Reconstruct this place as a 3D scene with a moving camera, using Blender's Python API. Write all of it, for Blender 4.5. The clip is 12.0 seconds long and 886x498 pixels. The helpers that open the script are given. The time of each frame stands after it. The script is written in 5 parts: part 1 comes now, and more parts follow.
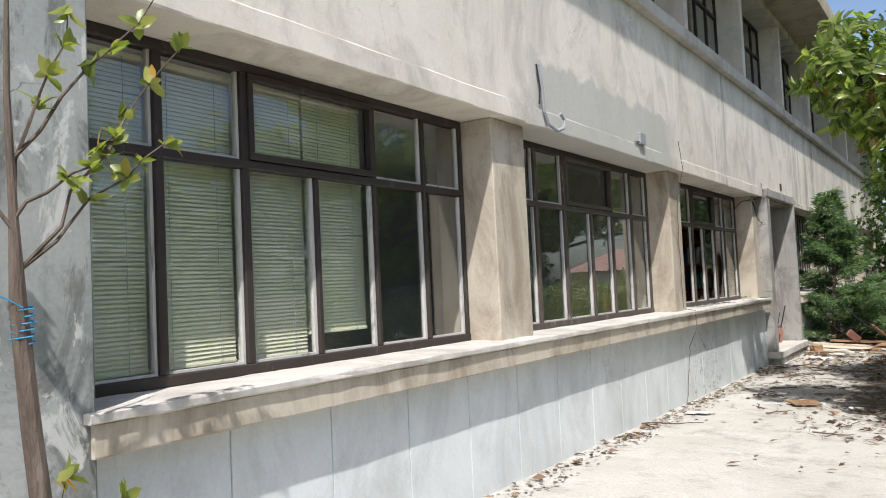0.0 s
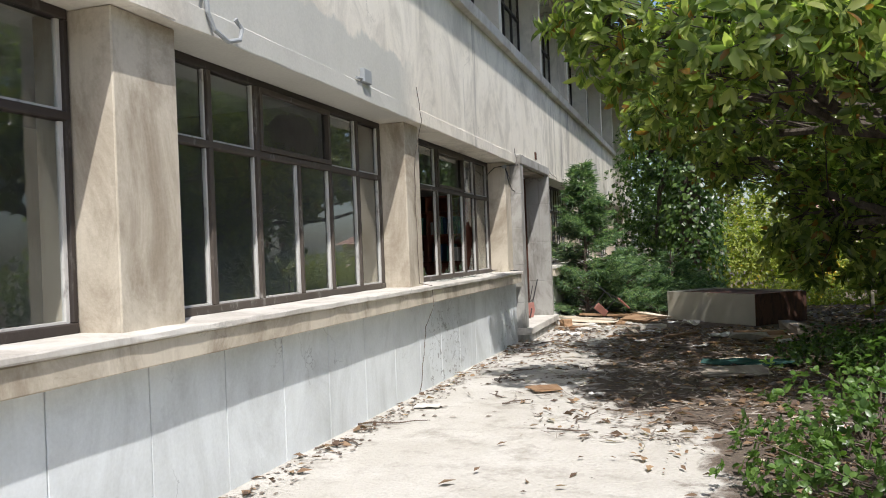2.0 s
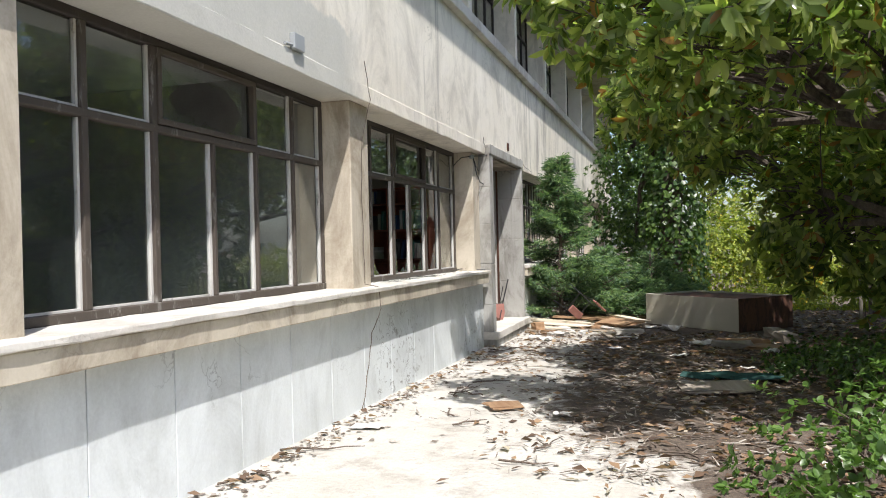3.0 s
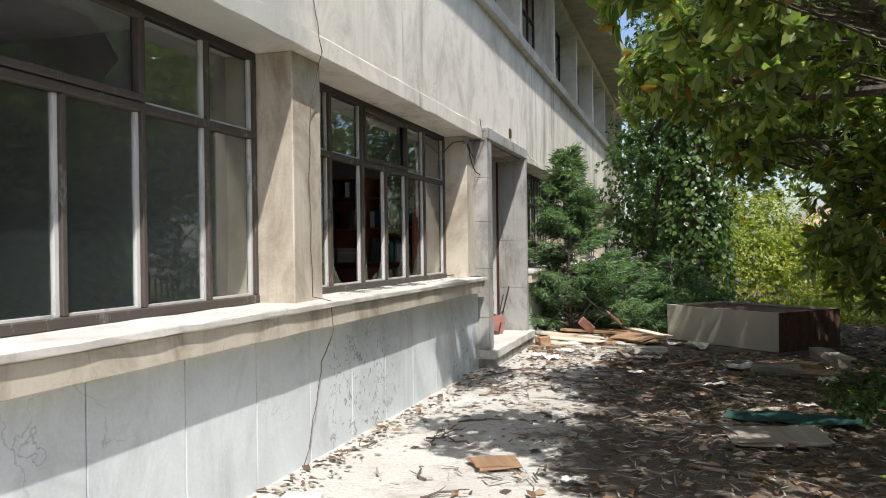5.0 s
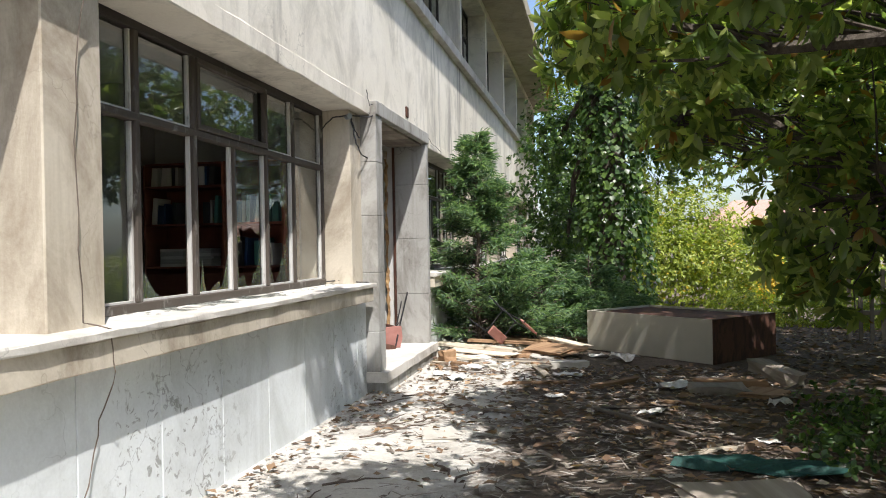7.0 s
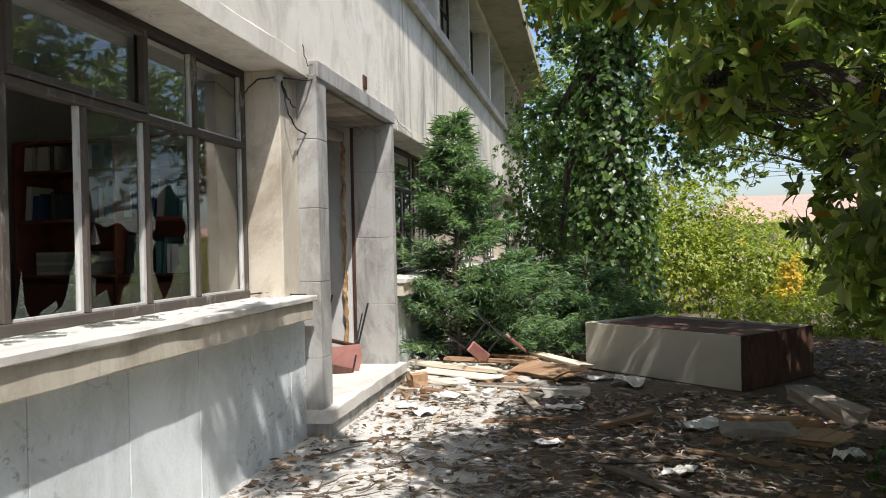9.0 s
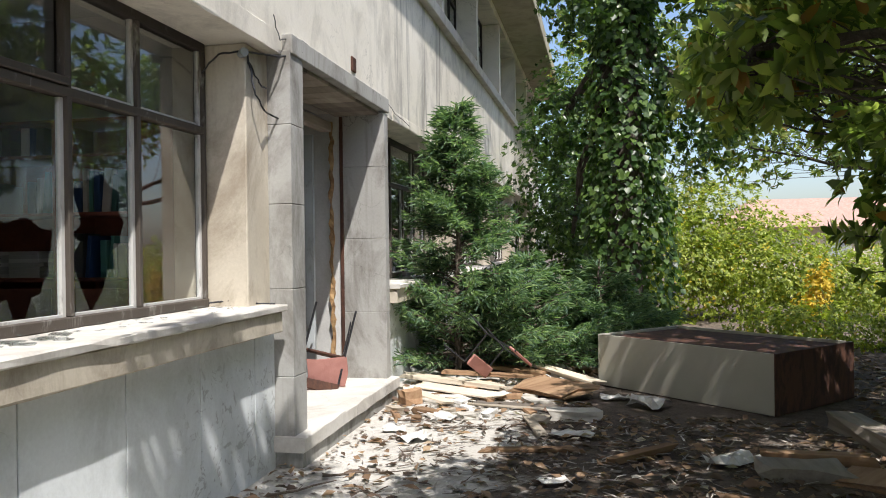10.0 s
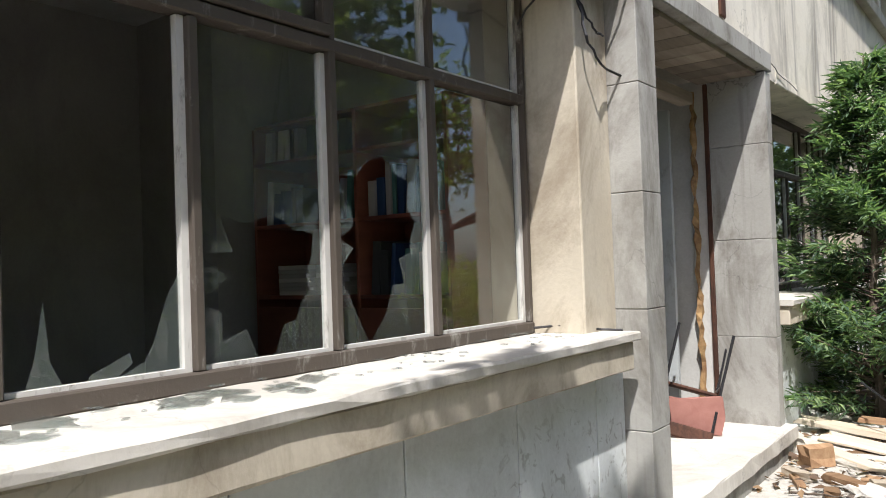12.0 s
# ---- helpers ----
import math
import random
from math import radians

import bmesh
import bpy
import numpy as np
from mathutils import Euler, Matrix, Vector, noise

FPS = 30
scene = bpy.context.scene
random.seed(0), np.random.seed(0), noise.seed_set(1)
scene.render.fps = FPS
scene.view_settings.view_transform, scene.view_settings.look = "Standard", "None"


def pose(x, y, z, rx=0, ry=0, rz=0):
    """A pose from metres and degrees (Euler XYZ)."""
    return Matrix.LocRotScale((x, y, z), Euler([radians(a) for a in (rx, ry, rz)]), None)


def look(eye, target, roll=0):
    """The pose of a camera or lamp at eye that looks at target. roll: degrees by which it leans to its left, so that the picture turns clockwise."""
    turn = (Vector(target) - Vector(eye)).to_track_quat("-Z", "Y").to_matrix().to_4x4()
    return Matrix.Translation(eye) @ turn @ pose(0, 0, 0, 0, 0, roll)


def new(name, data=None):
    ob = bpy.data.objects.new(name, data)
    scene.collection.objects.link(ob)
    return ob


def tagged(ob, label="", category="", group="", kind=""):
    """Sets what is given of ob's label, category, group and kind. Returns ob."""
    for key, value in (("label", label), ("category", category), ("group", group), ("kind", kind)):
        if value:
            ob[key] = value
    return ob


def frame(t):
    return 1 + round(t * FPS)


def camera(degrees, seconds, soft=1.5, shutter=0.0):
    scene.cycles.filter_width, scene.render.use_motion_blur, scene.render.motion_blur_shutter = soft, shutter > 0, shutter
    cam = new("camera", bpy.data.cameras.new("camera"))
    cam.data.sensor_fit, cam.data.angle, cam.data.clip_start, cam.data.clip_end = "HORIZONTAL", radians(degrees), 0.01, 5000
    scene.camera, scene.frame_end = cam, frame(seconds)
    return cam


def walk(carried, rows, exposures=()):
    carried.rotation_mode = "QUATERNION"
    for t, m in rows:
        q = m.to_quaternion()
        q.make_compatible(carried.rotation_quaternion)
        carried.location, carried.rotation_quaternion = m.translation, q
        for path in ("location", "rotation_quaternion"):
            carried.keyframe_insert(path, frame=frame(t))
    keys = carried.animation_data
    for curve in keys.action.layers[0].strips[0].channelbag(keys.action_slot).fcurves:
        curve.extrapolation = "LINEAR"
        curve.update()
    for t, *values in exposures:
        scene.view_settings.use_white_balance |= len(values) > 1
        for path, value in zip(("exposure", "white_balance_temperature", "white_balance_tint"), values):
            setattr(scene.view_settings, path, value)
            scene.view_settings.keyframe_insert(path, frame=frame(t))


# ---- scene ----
cam = camera(59.6, 12.0, soft=1.0)
METRES, EYE, TILT, LEAN, TURN = 11.2, 1.5, 0.0, 0.0, 34.3
ROWS = [
    (0.0, 0.0, 0.0, 0.0, 0.14, 2.89, 2.68),
    (0.5, 0.0209, 0.0329, -0.0022, -3.63, 0.99, 2.81),
    (1.0, 0.0383, 0.072, -0.0021, -12.18, 0.41, 1.67),
    (1.5, 0.0613, 0.1047, -0.0062, -14.22, 0.24, 3.57),
    (2.0, 0.0878, 0.1477, -0.0058, -15.82, 0.19, 2.29),
    (2.5, 0.111, 0.1882, -0.0042, -21.5, 0.39, 3.23),
    (3.0, 0.1404, 0.2265, -0.0053, -17.12, -0.17, 1.38),
    (3.5, 0.1523, 0.2644, -0.0055, -17.15, -0.33, -0.36),
    (5.5, 0.2331, 0.4205, -0.0057, -16.92, 0.16, 1.4),
    (6.0, 0.251, 0.4588, -0.0044, -20.98, 1.21, 1.14),
    (6.5, 0.2677, 0.4906, -0.0059, -23.3, 1.22, 2.5),
    (7.0, 0.2877, 0.5241, -0.0064, -22.98, -0.17, 1.12),
    (7.5, 0.3021, 0.5647, -0.0054, -26.83, -1.62, 1.49),
    (9.5, 0.3961, 0.7011, -0.0053, -22.96, -0.01, 1.2),
    (10.0, 0.417, 0.7336, -0.0042, -22.73, -0.16, 0.76),
    (10.5, 0.4371, 0.7624, -0.0103, -14.01, 2.31, 1.6),
    (11.0, 0.4553, 0.7915, -0.0059, -7.44, 0.84, 1.12),
    (11.5, 0.4551, 0.8329, -0.0046, -7.66, 1.22, -0.53),
    (12.0, 0.446, 0.8685, -0.007, 3.12, 1.29, 2.01),
]
walk(cam, [(t, pose(0, 0, EYE, TILT, LEAN, TURN) @ pose(METRES * x, METRES * y, METRES * z, 90 + pitch, roll, yaw)) for t, x, y, z, yaw, pitch, roll in ROWS],
     [(t, e, 6250, 13) for t, e in ((0.0, 0.15), (2.5, 0.2), (3.0, 0.46), (3.5, 0.46), (5.5, 0.28), (6.0, 0.28), (7.0, 0.55), (8.0, 0.46), (10.0, 0.42), (12.0, 0.5))])

# ---- light ----
SUN = Vector((0.285, -0.45, 0.855)).normalized()
world = bpy.data.worlds.new("sky")
scene.world = world
world.use_nodes = True
wn = world.node_tree.nodes
sky = wn.new("ShaderNodeTexSky")
sky.sky_type = "NISHITA"
sky.sun_disc = False
sky.sun_elevation = radians(57)
sky.sun_rotation = radians(146)
sky.dust_density = 2.0
world.node_tree.links.new(sky.outputs[0], wn["Background"].inputs[0])
wn["Background"].inputs[1].default_value = 0.15
sun_lamp = bpy.data.lights.new("sun", "SUN")
sun_lamp.energy = 4.9
sun_lamp.angle = radians(0.6)
sun_lamp.color = (1.0, 0.95, 0.87)
sun_ob = new("sun", sun_lamp)
sun_ob.matrix_world = look(SUN * 40, (0, 0, 0))


# ---- materials ----
class Mat:
    """A small writer of node materials."""

    def __init__(self, name, rough=0.8, metal=0.0, spec=0.4):
        self.m = bpy.data.materials.new(name)
        self.m.use_nodes = True
        self.t = self.m.node_tree
        self.p = self.t.nodes["Principled BSDF"]
        self.p.inputs["Roughness"].default_value = rough
        self.p.inputs["Metallic"].default_value = metal
        self.p.inputs["Specular IOR Level"].default_value = spec
        self.coord = self.t.nodes.new("ShaderNodeTexCoord").outputs["Object"]

    def link(self, a, b):
        self.t.links.new(a, b)

    def noise(self, scale, detail=5.0, stretch=(1, 1, 1), rough=0.6, lo=0.3, hi=0.7, warp=0.0):
        mp = self.t.nodes.new("ShaderNodeMapping")
        mp.inputs["Scale"].default_value = stretch
        self.link(self.coord, mp.inputs[0])
        n = self.t.nodes.new("ShaderNodeTexNoise")
        n.inputs["Scale"].default_value = scale
        n.inputs["Detail"].default_value = detail
        n.inputs["Roughness"].default_value = rough
        n.inputs["Distortion"].default_value = warp
        self.link(mp.outputs[0], n.inputs["Vector"])
        return self.span(n.outputs[0], lo, hi)

    def span(self, v, lo, hi, a=0.0, b=1.0):
        r = self.t.nodes.new("ShaderNodeMapRange")
        for i, x in enumerate((lo, hi, a, b)):
            r.inputs[i + 1].default_value = x
        self.link(v, r.inputs[0])
        return r.outputs[0]

    def math(self, op, a, b):
        n = self.t.nodes.new("ShaderNodeMath")
        n.operation = op
        n.use_clamp = True
        for i, x in enumerate((a, b)):
            if isinstance(x, (int, float)):
                n.inputs[i].default_value = x
            else:
                self.link(x, n.inputs[i])
        return n.outputs[0]

    def axis(self, name):
        s = self.t.nodes.new("ShaderNodeSeparateXYZ")
        self.link(self.coord, s.inputs[0])
        return s.outputs[name]

    def mix(self, f, a, b, blend="MIX"):
        n = self.t.nodes.new("ShaderNodeMix")
        n.data_type, n.blend_type = "RGBA", blend
        for sock, x in ((n.inputs[0], f), (n.inputs[6], a), (n.inputs[7], b)):
            if isinstance(x, (int, float)):
                sock.default_value = x
            elif isinstance(x, tuple):
                sock.default_value = (*x, 1)
            else:
                self.link(x, sock)
        return n.outputs[2]

    def color(self, c):
        if isinstance(c, tuple):
            self.p.inputs["Base Color"].default_value = (*c, 1)
        else:
            self.link(c, self.p.inputs["Base Color"])
        return self

    def bump(self, h, strength=0.3, distance=0.01):
        b = self.t.nodes.new("ShaderNodeBump")
        b.inputs["Strength"].default_value = strength
        b.inputs["Distance"].default_value = distance
        self.link(h, b.inputs["Height"])
        self.link(b.outputs[0], self.p.inputs["Normal"])
        return self

    def island(self):
        return self.t.nodes.new("ShaderNodeNewGeometry").outputs["Random Per Island"]

    def rand(self):
        return self.t.nodes.new("ShaderNodeObjectInfo").outputs["Random"]


def plaster(name, base, stain, pale, streaks=0.5, grime=0.5, cracks=0.4, patched=""):
    """Old painted render: blotches, run-down streaks, hairline cracks and grain."""
    m = Mat(name, rough=0.9, spec=0.2)
    c = m.mix(m.noise(0.9, 6, lo=0.35, hi=0.65, warp=0.6), base, pale)
    c = m.mix(m.math("MULTIPLY", m.noise(1.7, 8, (1, 1, 0.6), 0.7, 0.46, 0.66, 0.8), grime), c, stain)
    c = m.mix(m.math("MULTIPLY", m.noise(5.0, 5, (1, 1, 0.06), 0.6, 0.55, 0.75), streaks), c, stain)
    v = m.t.nodes.new("ShaderNodeTexVoronoi")
    v.feature = "DISTANCE_TO_EDGE"
    v.inputs["Scale"].default_value = 1.1
    wob = m.t.nodes.new("ShaderNodeTexNoise")
    wob.inputs["Scale"].default_value = 2.5
    wob.inputs["Detail"].default_value = 6
    m.link(m.coord, wob.inputs["Vector"])
    add = m.t.nodes.new("ShaderNodeVectorMath")
    m.link(m.coord, add.inputs[0])
    m.link(wob.outputs["Color"], add.inputs[1])
    m.link(add.outputs[0], v.inputs["Vector"])
    line = m.span(v.outputs["Distance"], 0.0, 0.008, 1, 0)
    line = m.math("MULTIPLY", line, m.noise(0.6, 2, lo=0.5, hi=0.62))
    c = m.mix(m.math("MULTIPLY", line, cracks), c, tuple(x * 0.3 for x in base))
    if patched == "pier":
        # black mould and bare patches
        c = m.mix(m.math("MULTIPLY", m.noise(3.0, 9, (1, 1, 0.4), 0.75, 0.5, 0.58, 1.0), 0.75), c, (0.10, 0.105, 0.095))
        c = m.mix(m.math("MULTIPLY", m.noise(4.5, 8, (1, 1, 0.5), 0.7, 0.57, 0.62, 0.8), 0.8), c, (0.62, 0.63, 0.60))
    if patched == "plinth":
        # flaked paint in patches towards the doorway
        y, z = m.axis("Y"), m.axis("Z")
        zone = m.math("ADD", m.math("MULTIPLY", m.span(y, 10.2, 10.3), m.span(y, 12.0, 11.2)), m.math("MULTIPLY", m.span(y, 13.2, 13.6), 0.7))
        zone = m.math("MULTIPLY", zone, m.span(z, 0.85, 0.6))
        flake = m.noise(9, 7, lo=0.56, hi=0.60, rough=0.7, warp=1.2)
        c = m.mix(m.math("MULTIPLY", m.math("MULTIPLY", flake, zone), 0.8), c, (0.20, 0.20, 0.18))
        # blotchy darker grey-green tone, stronger from y 11.5 to 14
        c = m.mix(m.math("MULTIPLY", m.math("MULTIPLY", m.noise(1.2, 5, lo=0.45, hi=0.6), m.span(y, 11.5, 14)), 0.45), c, (0.34, 0.37, 0.35))
    if patched == "fascia":
        # a grey cement repair, and dark upright streaks either side of the doorway
        x, y, z = m.axis("X"), m.axis("Y"), m.axis("Z")
        edge = m.noise(2.6, 6, lo=0.0, hi=1.0, warp=0.5)
        inside = m.math("MULTIPLY", m.span(y, 5.8, 6.1), m.span(y, 9.9, 9.4))
        inside = m.math("MULTIPLY", inside, m.span(m.math("ADD", m.span(z, 3.9, 3.0), m.math("MULTIPLY", edge, 0.55)), 0.70, 0.76))
        c = m.mix(m.math("MULTIPLY", inside, 0.85), c, (0.44, 0.45, 0.42))
        dark_streaks = m.noise(3.1, 5, (1, 1, 0.09), 0.65, 0.54, 0.66, 0.3)
        zone = m.math("ADD", m.math("MULTIPLY", m.span(y, 16.5, 17.5), m.span(y, 22.5, 20.5)), m.math("MULTIPLY", m.span(y, 11.2, 11.6), m.span(y, 13.0, 12.6)))
        c = m.mix(m.math("MULTIPLY", m.math("MULTIPLY", dark_streaks, zone), 0.85), c, (0.25, 0.235, 0.205))
    fine = m.noise(45, 4, lo=0.25, hi=0.75)
    c = m.mix(0.18, c, m.mix(fine, tuple(x * 0.6 for x in base), pale))
    m.color(c)
    return m.bump(m.mix(0.5, fine, m.noise(6, 6)), 0.25, 0.006).m


def flaking(name, base, under, metal_rough=0.55, amount=0.55):
    """Old paint flaking off steel or wood."""
    m = Mat(name, rough=metal_rough, spec=0.35)
    f = m.noise(9, 8, (1, 1, 0.35), 0.75, amount - 0.05, amount + 0.06, 0.4)
    c = m.mix(f, base, under)
    c = m.mix(m.math("MULTIPLY", m.noise(3, 4), 0.5), c, tuple(x * 0.6 for x in base))
    m.color(c)
    return m.bump(m.noise(30, 5), 0.3, 0.003).m


M_FASCIA = plaster("cream_render", (0.72, 0.675, 0.58), (0.36, 0.335, 0.29), (0.80, 0.76, 0.67), 0.10, 0.65, 0.6, "fascia")
M_PILLAR = plaster("pillar_render", (0.52, 0.465, 0.37), (0.27, 0.22, 0.16), (0.60, 0.55, 0.455), 0.6, 0.95, 0.6)
M_LOWER = plaster("blue_grey_render", (0.60, 0.63, 0.63), (0.30, 0.31, 0.30), (0.71, 0.745, 0.755), 0.16, 0.40, 0.9, "plinth")
M_PIER = plaster("weathered_pier_render", (0.25, 0.27, 0.255), (0.09, 0.10, 0.09), (0.46, 0.48, 0.46), 0.8, 0.95, 1.0, "pier")
M_SILL = plaster("sill_stone", (0.56, 0.53, 0.48), (0.33, 0.30, 0.26), (0.66, 0.64, 0.59), 0.1, 0.75, 0.5)
M_SLAB = plaster("surround_stone", (0.33, 0.325, 0.30), (0.12, 0.105, 0.085), (0.43, 0.425, 0.40), 1.0, 0.95, 0.8)
M_EAVE = plaster("eave_concrete", (0.42, 0.38, 0.27), (0.20, 0.18, 0.13), (0.50, 0.46, 0.36), 0.2, 0.6, 0.2)
M_INNER = plaster("inner_plaster", (0.46, 0.46, 0.44), (0.35, 0.34, 0.32), (0.66, 0.66, 0.64), 0.1, 0.4, 0.2)
M_FRAME = flaking("brown_frame_paint", (0.045, 0.036, 0.031), (0.13, 0.12, 0.105), 0.6, 0.63)
M_FRAME_OLD = flaking("bleached_frame_paint", (0.085, 0.07, 0.057), (0.30, 0.29, 0.265), 0.65, 0.61)
M_PUTTY = flaking("white_putty", (0.62, 0.61, 0.58), (0.22, 0.20, 0.18), 0.7, 0.6)
M_BLIND = Mat("blind_slat_cream", 0.5).color((0.82, 0.80, 0.58)).m
M_RUST = flaking("rusty_steel", (0.10, 0.045, 0.028), (0.045, 0.022, 0.016), 0.8, 0.5)
M_BLACK = Mat("black_cable", 0.5).color((0.02, 0.02, 0.022)).m
M_GREYPLASTIC = Mat("grey_plastic", 0.45).color((0.30, 0.32, 0.33)).m
M_BLUE = Mat("blue_twine", 0.6).color((0.03, 0.28, 0.50)).m
M_DOOR = flaking("pale_grey_door_paint", (0.50, 0.54, 0.55), (0.34, 0.35, 0.34), 0.5, 0.62)
M_DARKROOM = plaster("dim_room_paint", (0.36, 0.345, 0.33), (0.24, 0.23, 0.22), (0.42, 0.41, 0.395), 0.2, 0.5, 0.1)


def glass_mat(name, dirt, tint=(0.30, 0.36, 0.36)):
    m = Mat(name)
    out = m.t.nodes["Material Output"]
    clear = m.t.nodes.new("ShaderNodeBsdfTransparent")
    clear.inputs[0].default_value = (0.95, 0.975, 0.97, 1)
    gloss = m.t.nodes.new("ShaderNodeBsdfGlossy")
    gloss.inputs["Roughness"].default_value = 0.015
    film = m.t.nodes.new("ShaderNodeBsdfDiffuse")
    film.inputs[0].default_value = (*tint, 1)
    a = m.t.nodes.new("ShaderNodeMixShader")
    m.link(m.math("MULTIPLY", m.noise(2.2, 6, (1, 1, 0.4), 0.65, 0.25, 0.8), dirt), a.inputs[0])
    m.link(clear.outputs[0], a.inputs[1])
    m.link(film.outputs[0], a.inputs[2])
    fr = m.t.nodes.new("ShaderNodeLayerWeight")
    fr.inputs[0].default_value = 0.5
    grazing = m.math("ADD", m.math("MULTIPLY", m.math("POWER", fr.outputs["Facing"], 3.0), 0.75), 0.075)
    b = m.t.nodes.new("ShaderNodeMixShader")
    m.link(grazing, b.inputs[0])
    m.link(a.outputs[0], b.inputs[1])
    m.link(gloss.outputs[0], b.inputs[2])
    m.link(b.outputs[0], out.inputs[0])
    return m.m


M_GLASS = glass_mat("dusty_window_glass", 0.06)
M_GLASS_CLEAN = glass_mat("window_glass", 0.035)
M_SHARD = glass_mat("broken_glass", 0.15, (0.42, 0.50, 0.48))


def leaf_mat(name, dark, mid, light, rough=0.35, through_light=0.35, odd=None):
    m = Mat(name, rough=rough, spec=0.5)
    r = m.island()
    ramp = m.t.nodes.new("ShaderNodeValToRGB")
    e = ramp.color_ramp.elements
    e[0].color, e[1].color = (*dark, 1), (*light, 1)
    k = e.new(0.5)
    k.color = (*mid, 1)
    if odd:
        k = e.new(0.955)
        k.color = (*light, 1)
        k = e.new(0.965)
        k.color = (*odd, 1)
        e[-1].color = (*odd, 1)
    m.link(r, ramp.inputs[0])
    m.color(ramp.outputs[0])
    tr = m.t.nodes.new("ShaderNodeBsdfTranslucent")
    m.link(m.mix(1.0, ramp.outputs[0], (1.5, 1.75, 0.75), "MULTIPLY"), tr.inputs[0])
    mx = m.t.nodes.new("ShaderNodeMixShader")
    mx.inputs[0].default_value = through_light
    m.link(m.p.outputs[0], mx.inputs[1])
    m.link(tr.outputs[0], mx.inputs[2])
    m.link(mx.outputs[0], m.t.nodes["Material Output"].inputs[0])
    return m.m


L_MAGNOLIA = leaf_mat("magnolia_leaf", (0.075, 0.115, 0.038), (0.195, 0.25, 0.085), (0.40, 0.43, 0.15), 0.22, 0.58, (0.24, 0.13, 0.04))
L_IVY = leaf_mat("ivy_leaf", (0.026, 0.056, 0.018), (0.06, 0.115, 0.03), (0.14, 0.22, 0.05), 0.35, 0.35)
L_JUNIPER = leaf_mat("juniper_spray", (0.055, 0.10, 0.075), (0.13, 0.205, 0.13), (0.26, 0.34, 0.19), 0.6, 0.4)
L_HEDGE = leaf_mat("hedge_leaf", (0.12, 0.17, 0.025), (0.26, 0.31, 0.05), (0.42, 0.44, 0.08), 0.45, 0.4, (0.5, 0.36, 0.03))
L_PRIVET = leaf_mat("privet_leaf", (0.05, 0.10, 0.022), (0.09, 0.17, 0.035), (0.15, 0.24, 0.06), 0.35, 0.35)
L_YELLOW = leaf_mat("yellow_flower", (0.45, 0.30, 0.02), (0.55, 0.38, 0.03), (0.60, 0.46, 0.06), 0.6, 0.3)
L_SAPLING = leaf_mat("sapling_leaf", (0.14, 0.18, 0.04), (0.24, 0.27, 0.07), (0.36, 0.36, 0.10), 0.35, 0.4, (0.55, 0.30, 0.05))
L_DRY = leaf_mat("dry_leaf", (0.07, 0.045, 0.032), (0.17, 0.105, 0.065), (0.33, 0.22, 0.13), 0.7, 0.15, (0.48, 0.42, 0.33))


def bark_mat(name, a, b):
    m = Mat(name, rough=0.9, spec=0.2)
    f = m.noise(14, 7, (1, 1, 0.2), 0.7, 0.35, 0.65)
    m.color(m.mix(f, a, b))
    return m.bump(f, 0.7, 0.02).m


M_BARK = bark_mat("bark", (0.045, 0.035, 0.028), (0.13, 0.11, 0.09))
M_TWIG = bark_mat("twig_bark", (0.09, 0.07, 0.055), (0.20, 0.16, 0.13))


def wood_mat(name, a, b):
    m = Mat(name, rough=0.8, spec=0.25)
    f = m.noise(8, 7, (1, 0.12, 1), 0.65, 0.3, 0.7, 0.3)
    r = m.span(m.rand(), 0, 1, 0.55, 1.25)
    hs = m.t.nodes.new("ShaderNodeHueSaturation")
    m.link(r, hs.inputs["Value"])
    m.link(m.mix(f, a, b), hs.inputs["Color"])
    m.color(hs.outputs[0])
    return m.bump(f, 0.4, 0.004).m


M_WOOD = wood_mat("splintered_wood", (0.20, 0.11, 0.06), (0.40, 0.27, 0.16))
M_WOOD_PALE = wood_mat("pale_raw_wood", (0.55, 0.46, 0.34), (0.70, 0.63, 0.52))
M_WOOD_GREY = wood_mat("grey_weathered_wood", (0.19, 0.16, 0.13), (0.34, 0.30, 0.25))
M_SHELF = wood_mat("red_brown_veneer", (0.15, 0.050, 0.032), (0.22, 0.078, 0.048))
M_WOOD_OCHRE = wood_mat("torn_ochre_wood", (0.10, 0.05, 0.025), (0.38, 0.25, 0.12))
M_MAROON = wood_mat("maroon_board", (0.34, 0.155, 0.13), (0.44, 0.22, 0.185))
M_PAPER = Mat("dirty_paper", 0.85)
M_PAPER.color(M_PAPER.mix(M_PAPER.noise(12, 5), (0.72, 0.72, 0.70), (0.45, 0.42, 0.37)))
M_PAPER = M_PAPER.m
M_RUBBLE = plaster("broken_concrete", (0.46, 0.44, 0.39), (0.2, 0.18, 0.15), (0.56, 0.53, 0.47), 0.0, 0.6, 0.1)
M_CABINET = Mat("cabinet_cream_paint", 0.55)
_c = M_CABINET.mix(M_CABINET.noise(1.4, 6), (0.47, 0.455, 0.385), (0.40, 0.385, 0.32))
_c = M_CABINET.mix(M_CABINET.noise(5, 7, lo=0.72, hi=0.78), _c, (0.17, 0.09, 0.06))
M_CABINET = M_CABINET.color(_c).m
M_TARP = Mat("green_netting", 0.7)
M_TARP.color(M_TARP.mix(M_TARP.noise(60, 3), (0.008, 0.035, 0.03), (0.015, 0.075, 0.062)))
M_TARP = M_TARP.m


